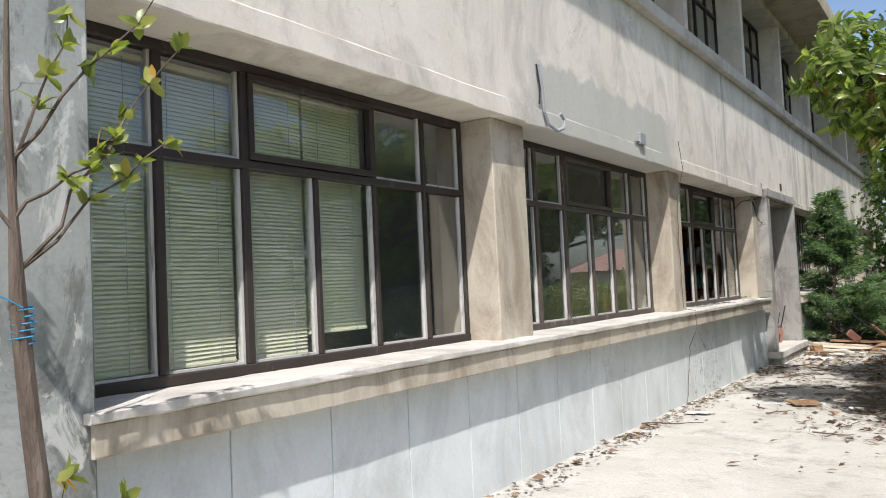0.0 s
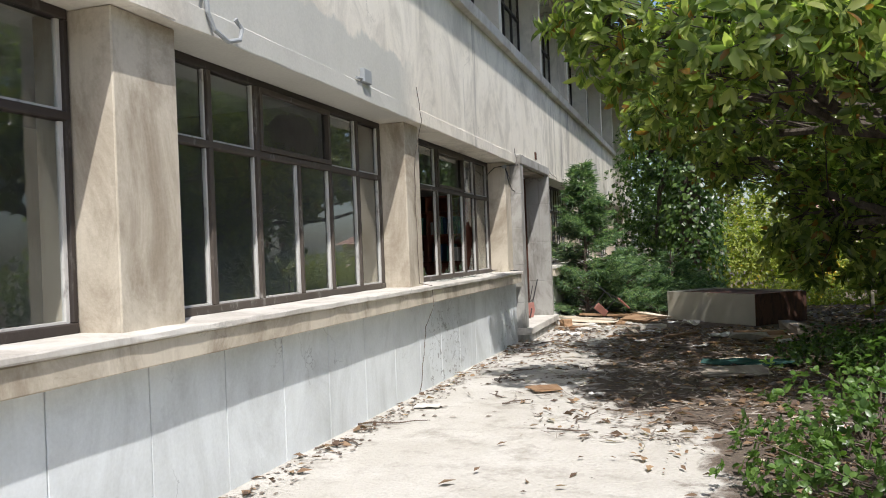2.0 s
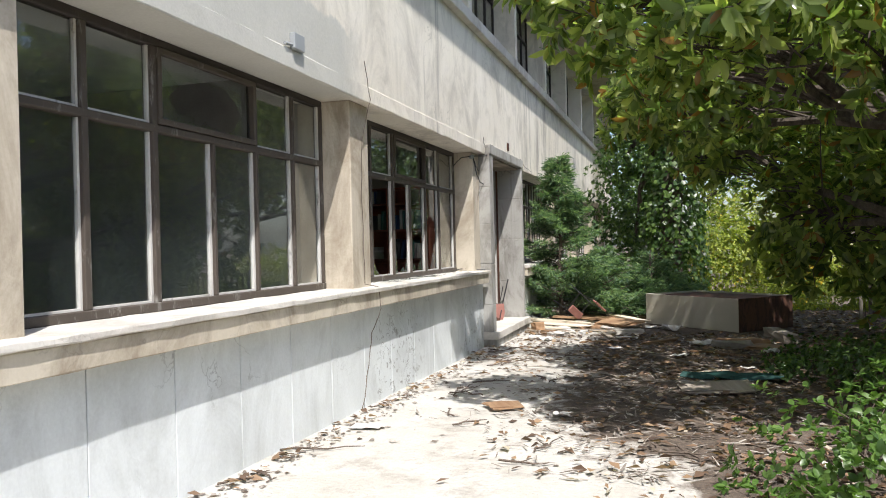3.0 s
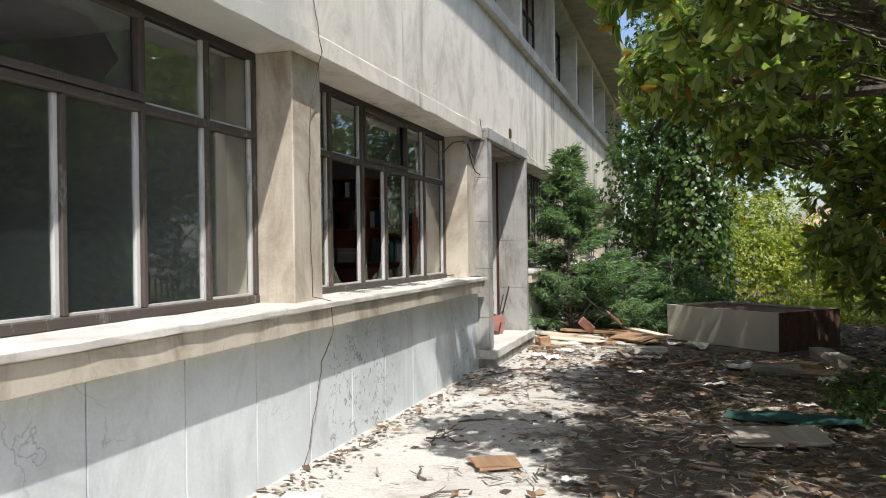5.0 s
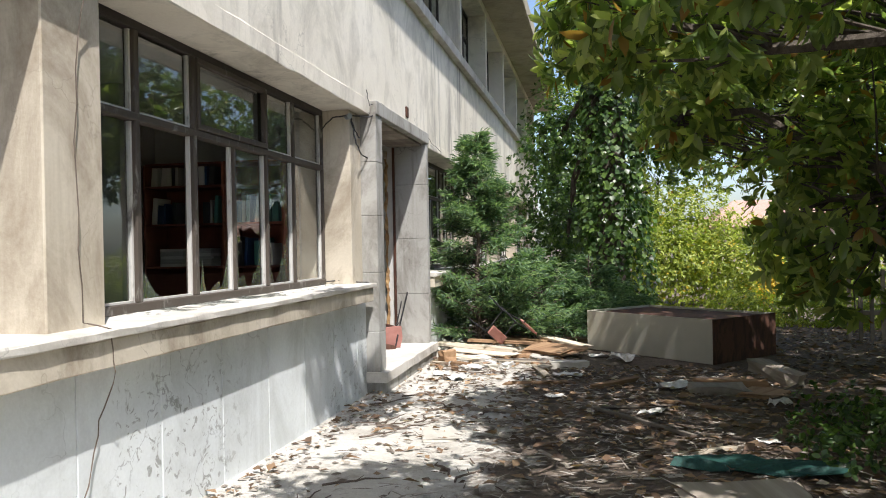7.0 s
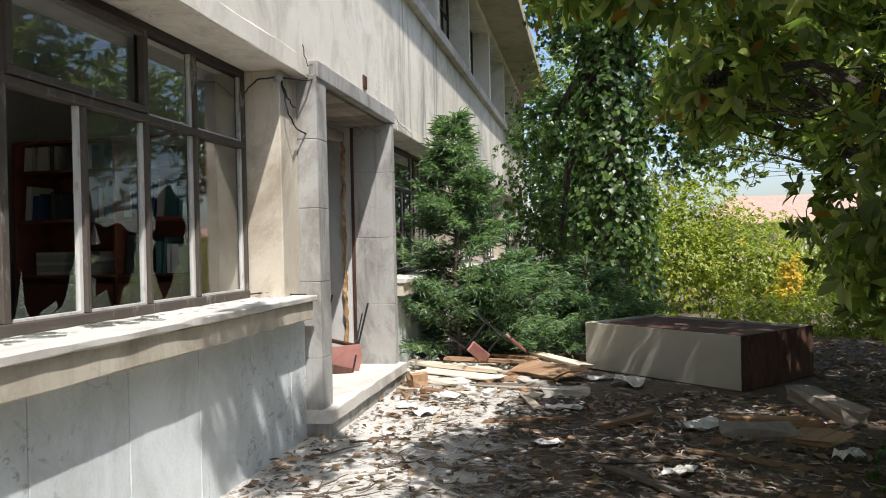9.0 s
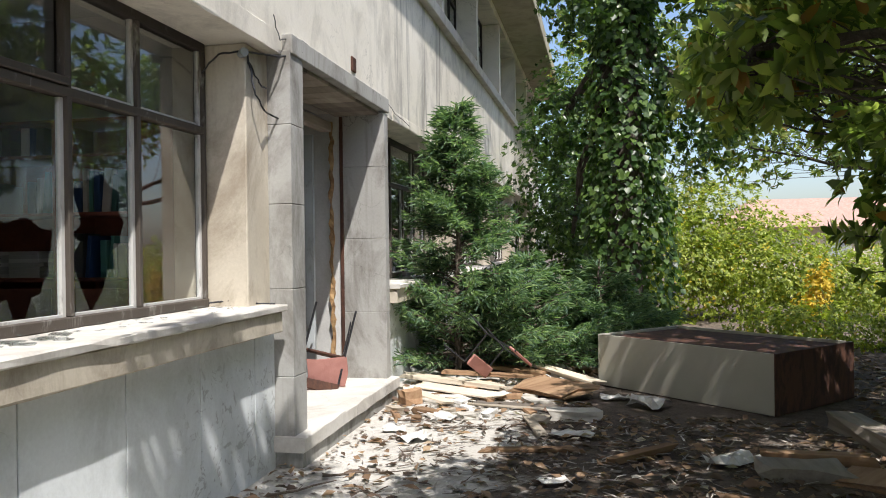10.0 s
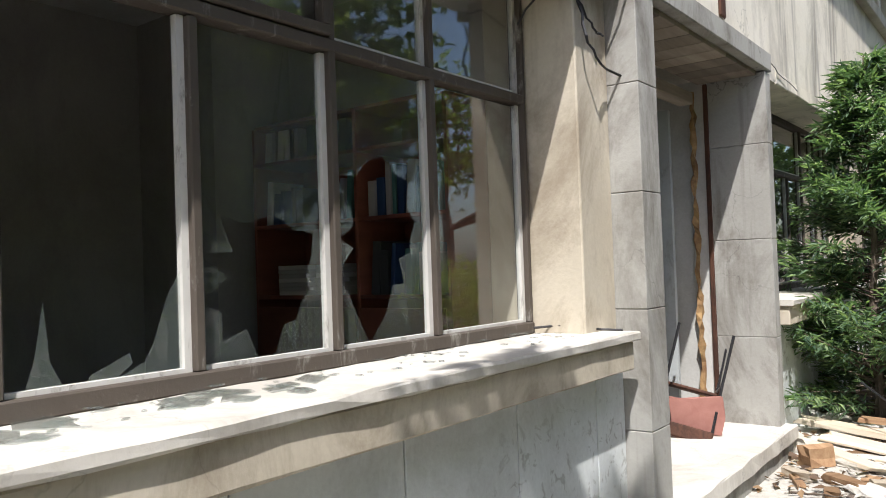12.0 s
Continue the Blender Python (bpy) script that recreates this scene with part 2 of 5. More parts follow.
def ground_mat():
    """Sun-bleached concrete, with humus and rotted litter lying on it under the trees."""
    m = Mat("concrete_and_humus", rough=0.92, spec=0.2)
    con = m.mix(m.noise(1.1, 7, lo=0.35, hi=0.65, warp=0.5), (0.50, 0.48, 0.43), (0.60, 0.585, 0.54))
    con = m.mix(m.math("MULTIPLY", m.noise(3.2, 8, lo=0.52, hi=0.68, rough=0.7), 0.7), con, (0.30, 0.275, 0.235))
    con = m.mix(m.math("MULTIPLY", m.noise(38, 5, lo=0.4, hi=0.7), 0.35), con, (0.36, 0.33, 0.29))
    soil = m.mix(m.noise(7, 8, lo=0.3, hi=0.7, rough=0.75), (0.07, 0.058, 0.048), (0.19, 0.153, 0.122))
    soil = m.mix(m.noise(42, 5, lo=0.5, hi=0.72), soil, (0.22, 0.17, 0.13))
    x, y = m.axis("X"), m.axis("Y")
    right = m.span(x, -2.6, 0.6)
    far = m.span(y, 6.5, 10.5)
    reach = m.math("MULTIPLY", right, far)
    near = m.span(x, -0.75, 0.75)
    cover = m.math("MAXIMUM", m.span(reach, 0.0, 0.5, 0.0, 0.62), near)
    cover = m.math("MAXIMUM", cover, m.math("MULTIPLY", far, 0.30))
    cover = m.math("ADD", cover, m.math("MULTIPLY", m.span(y, 18.5, 20.5), 0.6))
    n = m.noise(2.3, 9, lo=0.0, hi=1.0, rough=0.72, warp=0.4)
    f = m.span(m.math("SUBTRACT", m.math("ADD", cover, m.math("MULTIPLY", n, 0.9)), 0.45), 0.38, 0.5)
    m.color(m.mix(f, con, soil))
    return m.bump(m.mix(f, m.noise(25, 6), m.noise(11, 8, rough=0.8)), 0.6, 0.02).m


M_GROUND = ground_mat()


# ---- building blocks ----
def bm_box(x0, x1, y0, y1, z0, z1, bevel=0.0, bm=None):
    bm = bm or bmesh.new()
    m = Matrix.Translation(((x0 + x1) / 2, (y0 + y1) / 2, (z0 + z1) / 2)) @ Matrix.Diagonal((x1 - x0, y1 - y0, z1 - z0, 1))
    made = bmesh.ops.create_cube(bm, size=1, matrix=m)["verts"]
    if bevel:
        edges = list({e for v in made for e in v.link_edges})
        bmesh.ops.bevel(bm, geom=edges, offset=bevel, segments=1, affect="EDGES")
    return bm


def rough_box(x0, x1, y0, y1, z0, z1, step=0.25, amount=0.006, seed=0):
    """A long member cut into short lengths, its edges worn uneven."""
    bm = bm_box(x0, x1, y0, y1, z0, z1)
    n = max(1, int((y1 - y0) / step))
    for k in range(1, n):
        geom = bm.verts[:] + bm.edges[:] + bm.faces[:]
        bmesh.ops.bisect_plane(bm, geom=geom, plane_co=(0, y0 + (y1 - y0) * k / n, 0), plane_no=(0, 1, 0))
    rng = random.Random(seed)
    bmesh.ops.bevel(bm, geom=[e for e in bm.edges if abs((e.verts[0].co - e.verts[1].co).y) > 1e-4 and len(e.link_faces) == 2 and e.calc_face_angle(0) > 0.5],
                    offset=0.008, segments=1, affect="EDGES")
    for v in bm.verts:
        if y0 + 0.01 < v.co.y < y1 - 0.01:
            v.co += Vector((rng.uniform(-amount, amount), 0, rng.uniform(-amount, amount)))
    return bm


def tube(bm, pts, radii, seg=6):
    """A tapered tube along pts."""
    rings = []
    for i, p in enumerate(pts):
        p = Vector(p)
        d = (Vector(pts[min(i + 1, len(pts) - 1)]) - Vector(pts[max(i - 1, 0)])).normalized()
        u = d.cross(Vector((0, 0, 1)) if abs(d.z) < 0.9 else Vector((1, 0, 0))).normalized()
        w = d.cross(u)
        rings.append([bm.verts.new(p + (u * math.cos(a) + w * math.sin(a)) * radii[i]) for a in (2 * math.pi * k / seg for k in range(seg))])
    for a, b in zip(rings, rings[1:]):
        for k in range(seg):
            bm.faces.new((a[k], a[(k + 1) % seg], b[(k + 1) % seg], b[k]))
    bm.faces.new(rings[0][::-1])
    bm.faces.new(rings[-1])
    return bm


def mesh_of(bm, material, name):
    bmesh.ops.recalc_face_normals(bm, faces=bm.faces[:])
    me = bpy.data.meshes.new(name)
    bm.to_mesh(me)
    bm.free()
    me.materials.append(material)
    return me


def part(name, bm, material, parent=None, label=""):
    ob = new(name, mesh_of(bm, material, name))
    if parent:
        ob.parent = parent
        ob.matrix_parent_inverse = parent.matrix_world.inverted() if parent.data else parent.matrix_basis.inverted()
    return tagged(ob, label) if label else ob


def thing(name, bm, material, label, category, group="", kind=""):
    return tagged(part(name, bm, material), label, category, group, kind)


def empty(name, at, label, category, group="", kind=""):
    ob = new(name)
    ob.location = at
    ob.matrix_basis = Matrix.Translation(at)
    return tagged(ob, label, category, group, kind)


def piece(name, data, m, parent):
    """One of many alike pieces on shared mesh data."""
    ob = new(name, data)
    ob.parent = parent
    ob.matrix_basis = m
    return ob


def ground_z(x, y):
    return -0.03 - 0.008 * min(max(y, 0), 14)


# leaf outlines: (along, across, lift) of each corner, and faces
LEAF_FINE = (np.array([(0, 0, 0), (.3, .30, .05), (.3, 0, 0), (.3, -.30, .05), (.7, .27, .02), (.7, 0, -.03), (.7, -.27, .02), (1, 0, -.12)], float),
             [(0, 2, 1), (0, 3, 2), (1, 2, 5, 4), (2, 3, 6, 5), (4, 5, 7), (5, 6, 7)])
LEAF_PLAIN = (np.array([(0, 0, 0), (.45, .32, .06), (1, 0, -.08), (.45, -.32, .06)], float), [(0, 3, 2), (0, 2, 1)])


def leaf_mesh(name, bases, ways, ups, lengths, widths, shape, material):
    """Joined leaves: each from its base along its way, facing up."""
    pts, faces = shape
    ways = ways / np.linalg.norm(ways, axis=1, keepdims=True)
    side = np.cross(ups, ways)
    side /= np.linalg.norm(side, axis=1, keepdims=True) + 1e-9
    up = np.cross(ways, side)
    n, k = len(bases), len(pts)
    co = (bases[:, None, :] + ways[:, None, :] * (pts[None, :, :1] * lengths[:, None, None])
          + side[:, None, :] * (pts[None, :, 1:2] * widths[:, None, None] * 1.6) + up[:, None, :] * (pts[None, :, 2:] * lengths[:, None, None]))
    me = bpy.data.meshes.new(name)
    sizes = np.array([len(f) for f in faces])
    flat = np.concatenate([np.array(f) for f in faces])
    loops = (flat[None, :] + (np.arange(n) * k)[:, None]).ravel()
    totals = np.tile(sizes, n)
    starts = np.concatenate([[0], np.cumsum(totals)[:-1]])
    me.vertices.add(n * k)
    me.vertices.foreach_set("co", co.ravel())
    me.loops.add(len(loops))
    me.loops.foreach_set("vertex_index", loops)
    me.polygons.add(len(totals))
    me.polygons.foreach_set("loop_start", starts)
    me.polygons.foreach_set("loop_total", totals)
    me.update(calc_edges=True)
    me.validate()
    me.materials.append(material)
    return me


def rosettes(rng, centres, axes, count, length, spread=0.75, droop=0.2):
    """Leaves in whorls round shoot tips. Returns bases, ways, ups, lengths."""
    n = len(centres)
    c = np.repeat(centres, count, axis=0)
    ax = np.repeat(axes / np.linalg.norm(axes, axis=1, keepdims=True), count, axis=0)
    r = rng.normal(size=(n * count, 3))
    r -= ax * np.sum(r * ax, axis=1, keepdims=True)
    r /= np.linalg.norm(r, axis=1, keepdims=True) + 1e-9
    k = rng.uniform(0.1, 1.0, size=(n * count, 1))
    ways = r * spread + ax * k + np.array([0, 0, -droop])
    bases = c - ax * rng.uniform(0, 0.5, size=(n * count, 1)) * length
    ups = ax + rng.normal(size=(n * count, 3)) * 0.25
    return bases, ways, ups, length * rng.uniform(0.65, 1.15, size=n * count)


def blob_points(rng, blobs, count, shell=0.55):
    """Points in the outer part of ellipsoids (x, y, z, rx, ry, rz), with gaps, and their outward ways."""
    blobs = np.array(blobs, float)
    vol = np.prod(blobs[:, 3:], axis=1) ** (2 / 3)
    pick = rng.choice(len(blobs), size=count, p=vol / vol.sum())
    d = rng.normal(size=(count, 3))
    d /= np.linalg.norm(d, axis=1, keepdims=True)
    rad = shell + (1 - shell) * rng.uniform(size=(count, 1)) ** 0.6
    lump = np.array([noise.noise(Vector(p * 2.3 + b[:3])) for p, b in zip(d, blobs[pick])])[:, None]
    p = blobs[pick, :3] + d * blobs[pick, 3:] * rad * (1 + 0.35 * lump)
    return p, d


# ---- the ground ----
F_UP, F_PIL, F_LOW, W = -3.035, -3.145, -3.115, -3.47
bm = bmesh.new()
xs = [-400, -120, -40, -12, -5] + [-3.5 + 0.5 * k for k in range(20)] + [8, 12, 20, 40, 120, 400]
ys = [-400, -120, -40, -12, -5] + [-2 + 0.5 * k for k in range(60)] + [30, 36, 44, 60, 120, 400]
grid = [[bm.verts.new((x, y, ground_z(x, y) + (0.02 * noise.noise(Vector((x * 1.3, y * 1.3, 0))) if -0.6 < x < 20 and -2 < y < 29 else 0))) for y in ys] for x in xs]
for i in range(len(xs) - 1):
    for j in range(len(ys) - 1):
        bm.faces.new((grid[i][j], grid[i + 1][j], grid[i + 1][j + 1], grid[i][j + 1]))
thing("ground", bm, M_GROUND, "pale cracked concrete yard covered with dark leaf mould", "ground", kind="structure")

# ---- the building's shell ----
END = 38.4
PILLARS = [(5.38, 5.93), (9.80, 10.24), (14.34, 14.70)]
FAR = [(17.32, 17.75), (21.7, 22.25), (26.1, 26.65), (30.5, 31.05), (34.9, 35.45), (END - 0.4, END)]


def wall(name, bm, mat, label):
    return thing(name, bm, mat, label, "wall", kind="structure")


low = wall("wall_lower", bm_box(-3.6, F_LOW - 0.012, 1.82, 14.70, -0.6, 0.87), M_LOWER, "pale blue-grey rendered wall below the window sill")
edge, k = 1.83, 0
while edge < 14.6:
    nxt = min(1.87 + 0.735 * (k + 1), 14.695)
    part("panel", bm_box(F_LOW - 0.012, F_LOW, edge + 0.004, nxt - 0.004, -0.3, 0.868, 0.003), M_LOWER, low)
    edge, k = nxt, k + 1
wall("wall_lower_far", bm_box(-3.6, F_LOW, 17.75, END, -0.6, 0.87), M_LOWER, "pale grey rendered wall below the far windows")
up = wall("wall_upper", bm_box(-3.7, F_UP, 1.80, END, 2.87, 4.63), M_FASCIA, "stained cream rendered wall above the ground-floor windows")
part("lintel", rough_box(F_UP - 0.02, F_UP + 0.012, 1.8, 14.42, 2.862, 3.02, 0.2, 0.004, 3), M_FASCIA, up, "chipped lighter lintel band")
part("lintel", rough_box(F_UP - 0.02, F_UP + 0.012, 17.75, END, 2.862, 2.98, 0.3, 0.004, 4), M_FASCIA, up, "chipped lighter lintel band")
for i, (a, b) in enumerate(PILLARS + FAR):
    wall("pillar_%d" % (i + 1), bm_box(-3.7, F_PIL, a, b, 0.9 if b < 15 else -0.3, 2.868, 0.008), M_PILLAR, "stained cream concrete pillar between windows")
wall("pier", bm_box(-3.7, F_UP + 0.03, -8, 1.83, -0.6, 6.85, 0.012), M_PIER, "weathered grey rendered end wall with peeling paint")

# sills
sill = tagged(part("sill", rough_box(-3.62, -2.95, 1.77, 14.56, 1.015, 1.06, 0.18, 0.004, 7), M_SILL), "long worn stone window sill", "sill", kind="structure")
part("apron", rough_box(-3.6, -2.976, 1.80, 14.52, 0.87, 1.015, 0.3, 0.003, 8), M_PILLAR, sill, "cream concrete band under the sill")
far_sill = tagged(part("sill_far", rough_box(-3.62, -2.93, 17.6, END, 1.0, 1.05, 0.3, 0.004, 9), M_SILL), "stone window sill beyond the doorway", "sill", kind="structure")
part("apron", bm_box(-3.6, -2.97, 17.62, END, 0.84, 1.0, 0.006), M_PILLAR, far_sill)

# upper floor
ledge = tagged(part("ledge", rough_box(-3.7, -2.925, 1.8, END, 4.63, 4.79, 0.3, 0.004, 11), M_SILL), "weathered concrete ledge under the upper windows", "ledge", kind="structure")
part("ledge_sill", bm_box(-3.75, -3.1, 1.8, END, 4.79, 4.95, 0.006), M_FASCIA, ledge)
eave = tagged(part("eave", bm_box(-4.6, -2.23, -8, END + 0.3, 6.86, 7.10, 0.01), M_EAVE), "ochre-stained concrete roof overhang", "eave", kind="structure")
part("eave_edge", bm_box(-2.23, -2.16, -8, END + 0.3, 6.80, 7.15, 0.01), M_EAVE, eave)
part("head_beam", bm_box(-4.2, -3.06, 1.8, END, 6.70, 6.858, 0.01), M_FASCIA, eave)
FINS = [4.06 + 3.38 * k for k in range(11)]
for i, y in enumerate(FINS):
    wall("fin_%d" % (i + 1), bm_box(-4.2, -3.08, y - 0.09, y + 0.09, 4.95, 6.70, 0.008), M_FASCIA, "cream concrete fin between the upper windows")

# closing walls, floors and ceilings of the rooms
wall("wall_back", bm_box(-8.3, -8.1, 0, END, -0.3, 7.06), M_DARKROOM, "dim painted inner back wall")
wall("wall_end", bm_box(-8.3, -3.7, END - 0.2, END, -0.3, 6.85), M_FASCIA, "rendered end wall of the building")
wall("wall_start", bm_box(-8.3, -3.7, 0, 0.2, -0.3, 6.85), M_FASCIA, "rendered near end wall of the building")
thing("floor", bm_box(-8.1, -3.6, 0.2, END - 0.2, -0.1, 0.1), M_DARKROOM, "dusty grey floor inside the building", "floor", kind="structure")
thing("ceiling", bm_box(-8.1, -3.7, 0.2, END - 0.2, 3.2, 3.4), M_INNER, "dirty white ceiling of the ground floor", "ceiling", kind="structure")
thing("ceiling_upper", bm_box(-8.1, -4.6, 0.2, END - 0.2, 6.87, 7.06), M_INNER, "ceiling of the upper floor", "ceiling", kind="structure")
for i, (y, x1) in enumerate(((10.0, -3.7), (14.62, -3.7), (17.57, -3.7), (24.3, -3.7))):
    wall("partition_%d" % (i + 1), bm_box(-8.1, x1, y - 0.07, y + 0.07, 0.1, 3.2), M_DARKROOM, "dim painted wall between two rooms")
wall("wall_room", bm_box(-6.5, -6.35, 10.07, 14.55, 0.1, 3.2), M_DARKROOM, "grey inner wall behind the desk")
wall("wall_niche", bm_box(-6.35, -5.5, 13.9, 14.55, 0.1, 3.2), M_DARKROOM, "grey projecting inner wall beside the bookcase")


# ---- windows ----
def jagged(rng, y0, y1, z0, z1, cy, cz, ry, rz, n=22):
    """A pane with a shattered hole: the outline of the pane joined to a jagged loop."""
    bm = bmesh.new()
    outer, inner = [], []
    for k in range(n):
        a = 2 * math.pi * k / n
        c, s = math.cos(a), math.sin(a)
        t = min(((y1 - cy) if c > 0 else (cy - y0)) / max(abs(c), 1e-6), ((z1 - cz) if s > 0 else (cz - z0)) / max(abs(s), 1e-6))
        r = min(t * 0.985, 1 / math.hypot(c / ry, s / rz) * rng.choice((0.7, 0.88, 0.97, 1.05, 1.25)))
        outer.append((cy + c * t, cz + s * t))
        inner.append((cy + c * r, cz + s * r))
    for y, z in ((y0, z0), (y0, z1), (y1, z0), (y1, z1)):
        i = min(range(n), key=lambda j: (outer[j][0] - y) ** 2 + (outer[j][1] - z) ** 2)
        outer[i] = (y, z)
    o = [bm.verts.new((0, *p)) for p in outer]
    q = [bm.verts.new((0, *p)) for p in inner]
    for k in range(n):
        j = (k + 1) % n
        bm.faces.new((o[k], o[j], q[j], q[k]))
    made = bmesh.ops.solidify(bm, geom=bm.faces[:], thickness=0.004)
    return bm


def window(name, edges, label, holes, opener, dark_until, x=W, z0=1.06, z1=2.87, mid=2.27):
    """A steel window: posts at the given places, a transom, panes with putty edges, one tilting upper sash."""
    w = empty(name, (x, (edges[0] + edges[-1]) / 2, z0), label, "window", kind="structure")
    rng = random.Random(name)
    t = 0.018
    part("bottom_rail", bm_box(x - 0.04, x + 0.05, edges[0] - t, edges[-1] + t - 0.001, z0, z0 + 0.06, 0.006), M_FRAME_OLD if dark_until < edges[-1] - 2 else M_FRAME, w)
    part("top_rail", bm_box(x - 0.04, x + 0.04, edges[0] - t, edges[-1] + t, z1 - 0.06, z1, 0.005), M_FRAME, w)
    part("transom", bm_box(x - 0.04, x + 0.045, edges[0], edges[-1], mid - 0.025, mid + 0.025, 0.006), M_FRAME if dark_until > edges[1] else M_FRAME_OLD, w)
    for i, y in enumerate(edges):
        mat = M_FRAME if y <= dark_until else M_FRAME_OLD
        h = 0.027 if i in (1, 2) else t
        if i == 3:
            part("mullion", bm_box(x - 0.035, x + 0.04, y - h, y + h, z0 + 0.06, mid - 0.03, 0.005), mat, w)
        else:
            part("mullion", bm_box(x - 0.036, x + 0.042, y - h, y + h, z0 + 0.06, z1 - 0.06, 0.005), mat, w)
    low = [(edges[i], edges[i + 1], z0 + 0.06, mid - 0.03) for i in range(len(edges) - 1)]
    top = [(edges[i], edges[i + 1], mid + 0.03, z1 - 0.06) for i in range(len(edges) - 1) if i not in (2, 3)]
    top.insert(2, (edges[2], edges[4], mid + 0.03, z1 - 0.06))
    for k, (a, b, c, d) in enumerate(low + top):
        a, b = a + 0.019, b - 0.019
        hinged = k == len(low) + 2
        if hinged and opener:
            sash = bmesh.new()
            for q in ((a, b, c, c + 0.04), (a, b, d - 0.04, d), (a, a + 0.04, c + 0.04, d - 0.04), (b - 0.04, b, c + 0.04, d - 0.04)):
                bm_box(x + 0.012, x + 0.06, *q, 0.004, sash)
            part("sash", sash, M_FRAME if dark_until > a else M_FRAME_OLD, w, "tilting upper sash")
        else:
            rim = bmesh.new()
            bm_box(x - 0.012, x + 0.016, b - 0.026, b, c, d, 0, rim)
            bm_box(x - 0.012, x + 0.014, a, a + 0.012, c, d, 0, rim)
            bm_box(x - 0.012, x + 0.014, a + 0.012, b - 0.026, c, c + 0.014, 0, rim)
            part("glazing_bead", rim, M_PUTTY, w, "flaking white putty bead")
        if k in holes:
            hole = holes[k]
            if hole is None:
                continue
            cy, cz, ry, rz = hole
            pane = part("pane", jagged(rng, a, b, c, d, a + (b - a) * cy, c + (d - c) * cz, ry, rz), M_SHARD, w, "shattered pane with jagged edges")
            pane.location.x += x
        else:
            pane = part("pane", bm_box(x - 0.003, x + 0.003, a, b, c, d), M_GLASS_CLEAN if name == "window_3" else M_GLASS, w)
        pane.visible_shadow = False
    return w


window("window_1", [1.90, 2.465, 3.045, 3.63, 4.22, 4.82, 5.35], "dark brown steel window with cream blinds behind it", {}, True, 9)
window("window_2", [6.02, 6.67, 7.30, 7.97, 8.57, 9.20, 9.77], "grey-brown steel window with dusty panes, upper sash broken",
       {8: (0.50, 0.42, 0.50, 0.15)}, True, 6.1)
w3 = window("window_3", [10.40, 11.0, 11.70, 12.31, 12.92, 13.53, 14.30], "bleached steel window with several shattered panes",
       {1: None, 2: None, 3: (0.47, 0.26, 0.22, 0.22), 4: (0.42, 0.38, 0.20, 0.36)}, True, 3)


def standing_shard(corners):
    """A splinter of glass still held by the frame."""
    bm = bmesh.new()
    f = bm.faces.new([bm.verts.new((W - 0.002, y, z)) for y, z in corners])
    for v in [g for g in bmesh.ops.extrude_face_region(bm, geom=[f])["geom"] if isinstance(g, bmesh.types.BMVert)]:
        v.co.x += 0.004
    part("pane", bm, M_SHARD, w3, "pointed glass splinter left in the frame").visible_shadow = False


standing_shard([(11.79, 1.12), (11.90, 1.12), (11.86, 1.20), (11.845, 1.36), (11.82, 1.21)])
standing_shard([(12.03, 1.12), (12.28, 1.12), (12.28, 1.46), (12.22, 1.36), (12.17, 1.22), (12.14, 1.17)])
standing_shard([(11.96, 1.12), (12.03, 1.12), (12.10, 1.17), (12.09, 1.20), (11.97, 1.15)])
standing_shard([(11.05, 1.12), (11.30, 1.12), (11.22, 1.17), (11.10, 1.30)])
for i, (a, b) in enumerate(zip(FAR[:-1], FAR[1:])):
    y0, y1 = a[1] + 0.06, b[0] - 0.06
    window("window_%d" % (i + 4), [y0 + (y1 - y0) * k / 6 for k in range(7)], "grey steel window with dusty panes beyond the doorway", {}, False, 0)


def upper_window(i, y0, y1):
    w = empty("window_%d" % (20 + i), (-3.50, (y0 + y1) / 2, 4.95), "blue-grey steel window of the upper floor", "window", kind="structure")
    for z in (4.95, 6.05, 6.65):
        part("rail", bm_box(-3.54, -3.48, y0, y1, z, z + 0.05, 0.004), M_FRAME, w)
    n = 5
    for k in range(n + 1):
        y = y0 + (y1 - y0) * k / n
        part("mullion", bm_box(-3.535, -3.485, y - 0.025, y + 0.025, 5.0, 6.65, 0.004), M_FRAME, w)
    for k in range(n):
        a, b = y0 + (y1 - y0) * k / n + 0.025, y0 + (y1 - y0) * (k + 1) / n - 0.025
        for z, zz in ((5.0, 6.05), (6.1, 6.65)):
            part("pane", bm_box(-3.513, -3.507, a, b, z, zz), M_GLASS_CLEAN, w).visible_shadow = False


for i, (a, b) in enumerate(zip([1.74] + FINS[:-1], FINS)):
    upper_window(i, a + 0.09, b - 0.09)


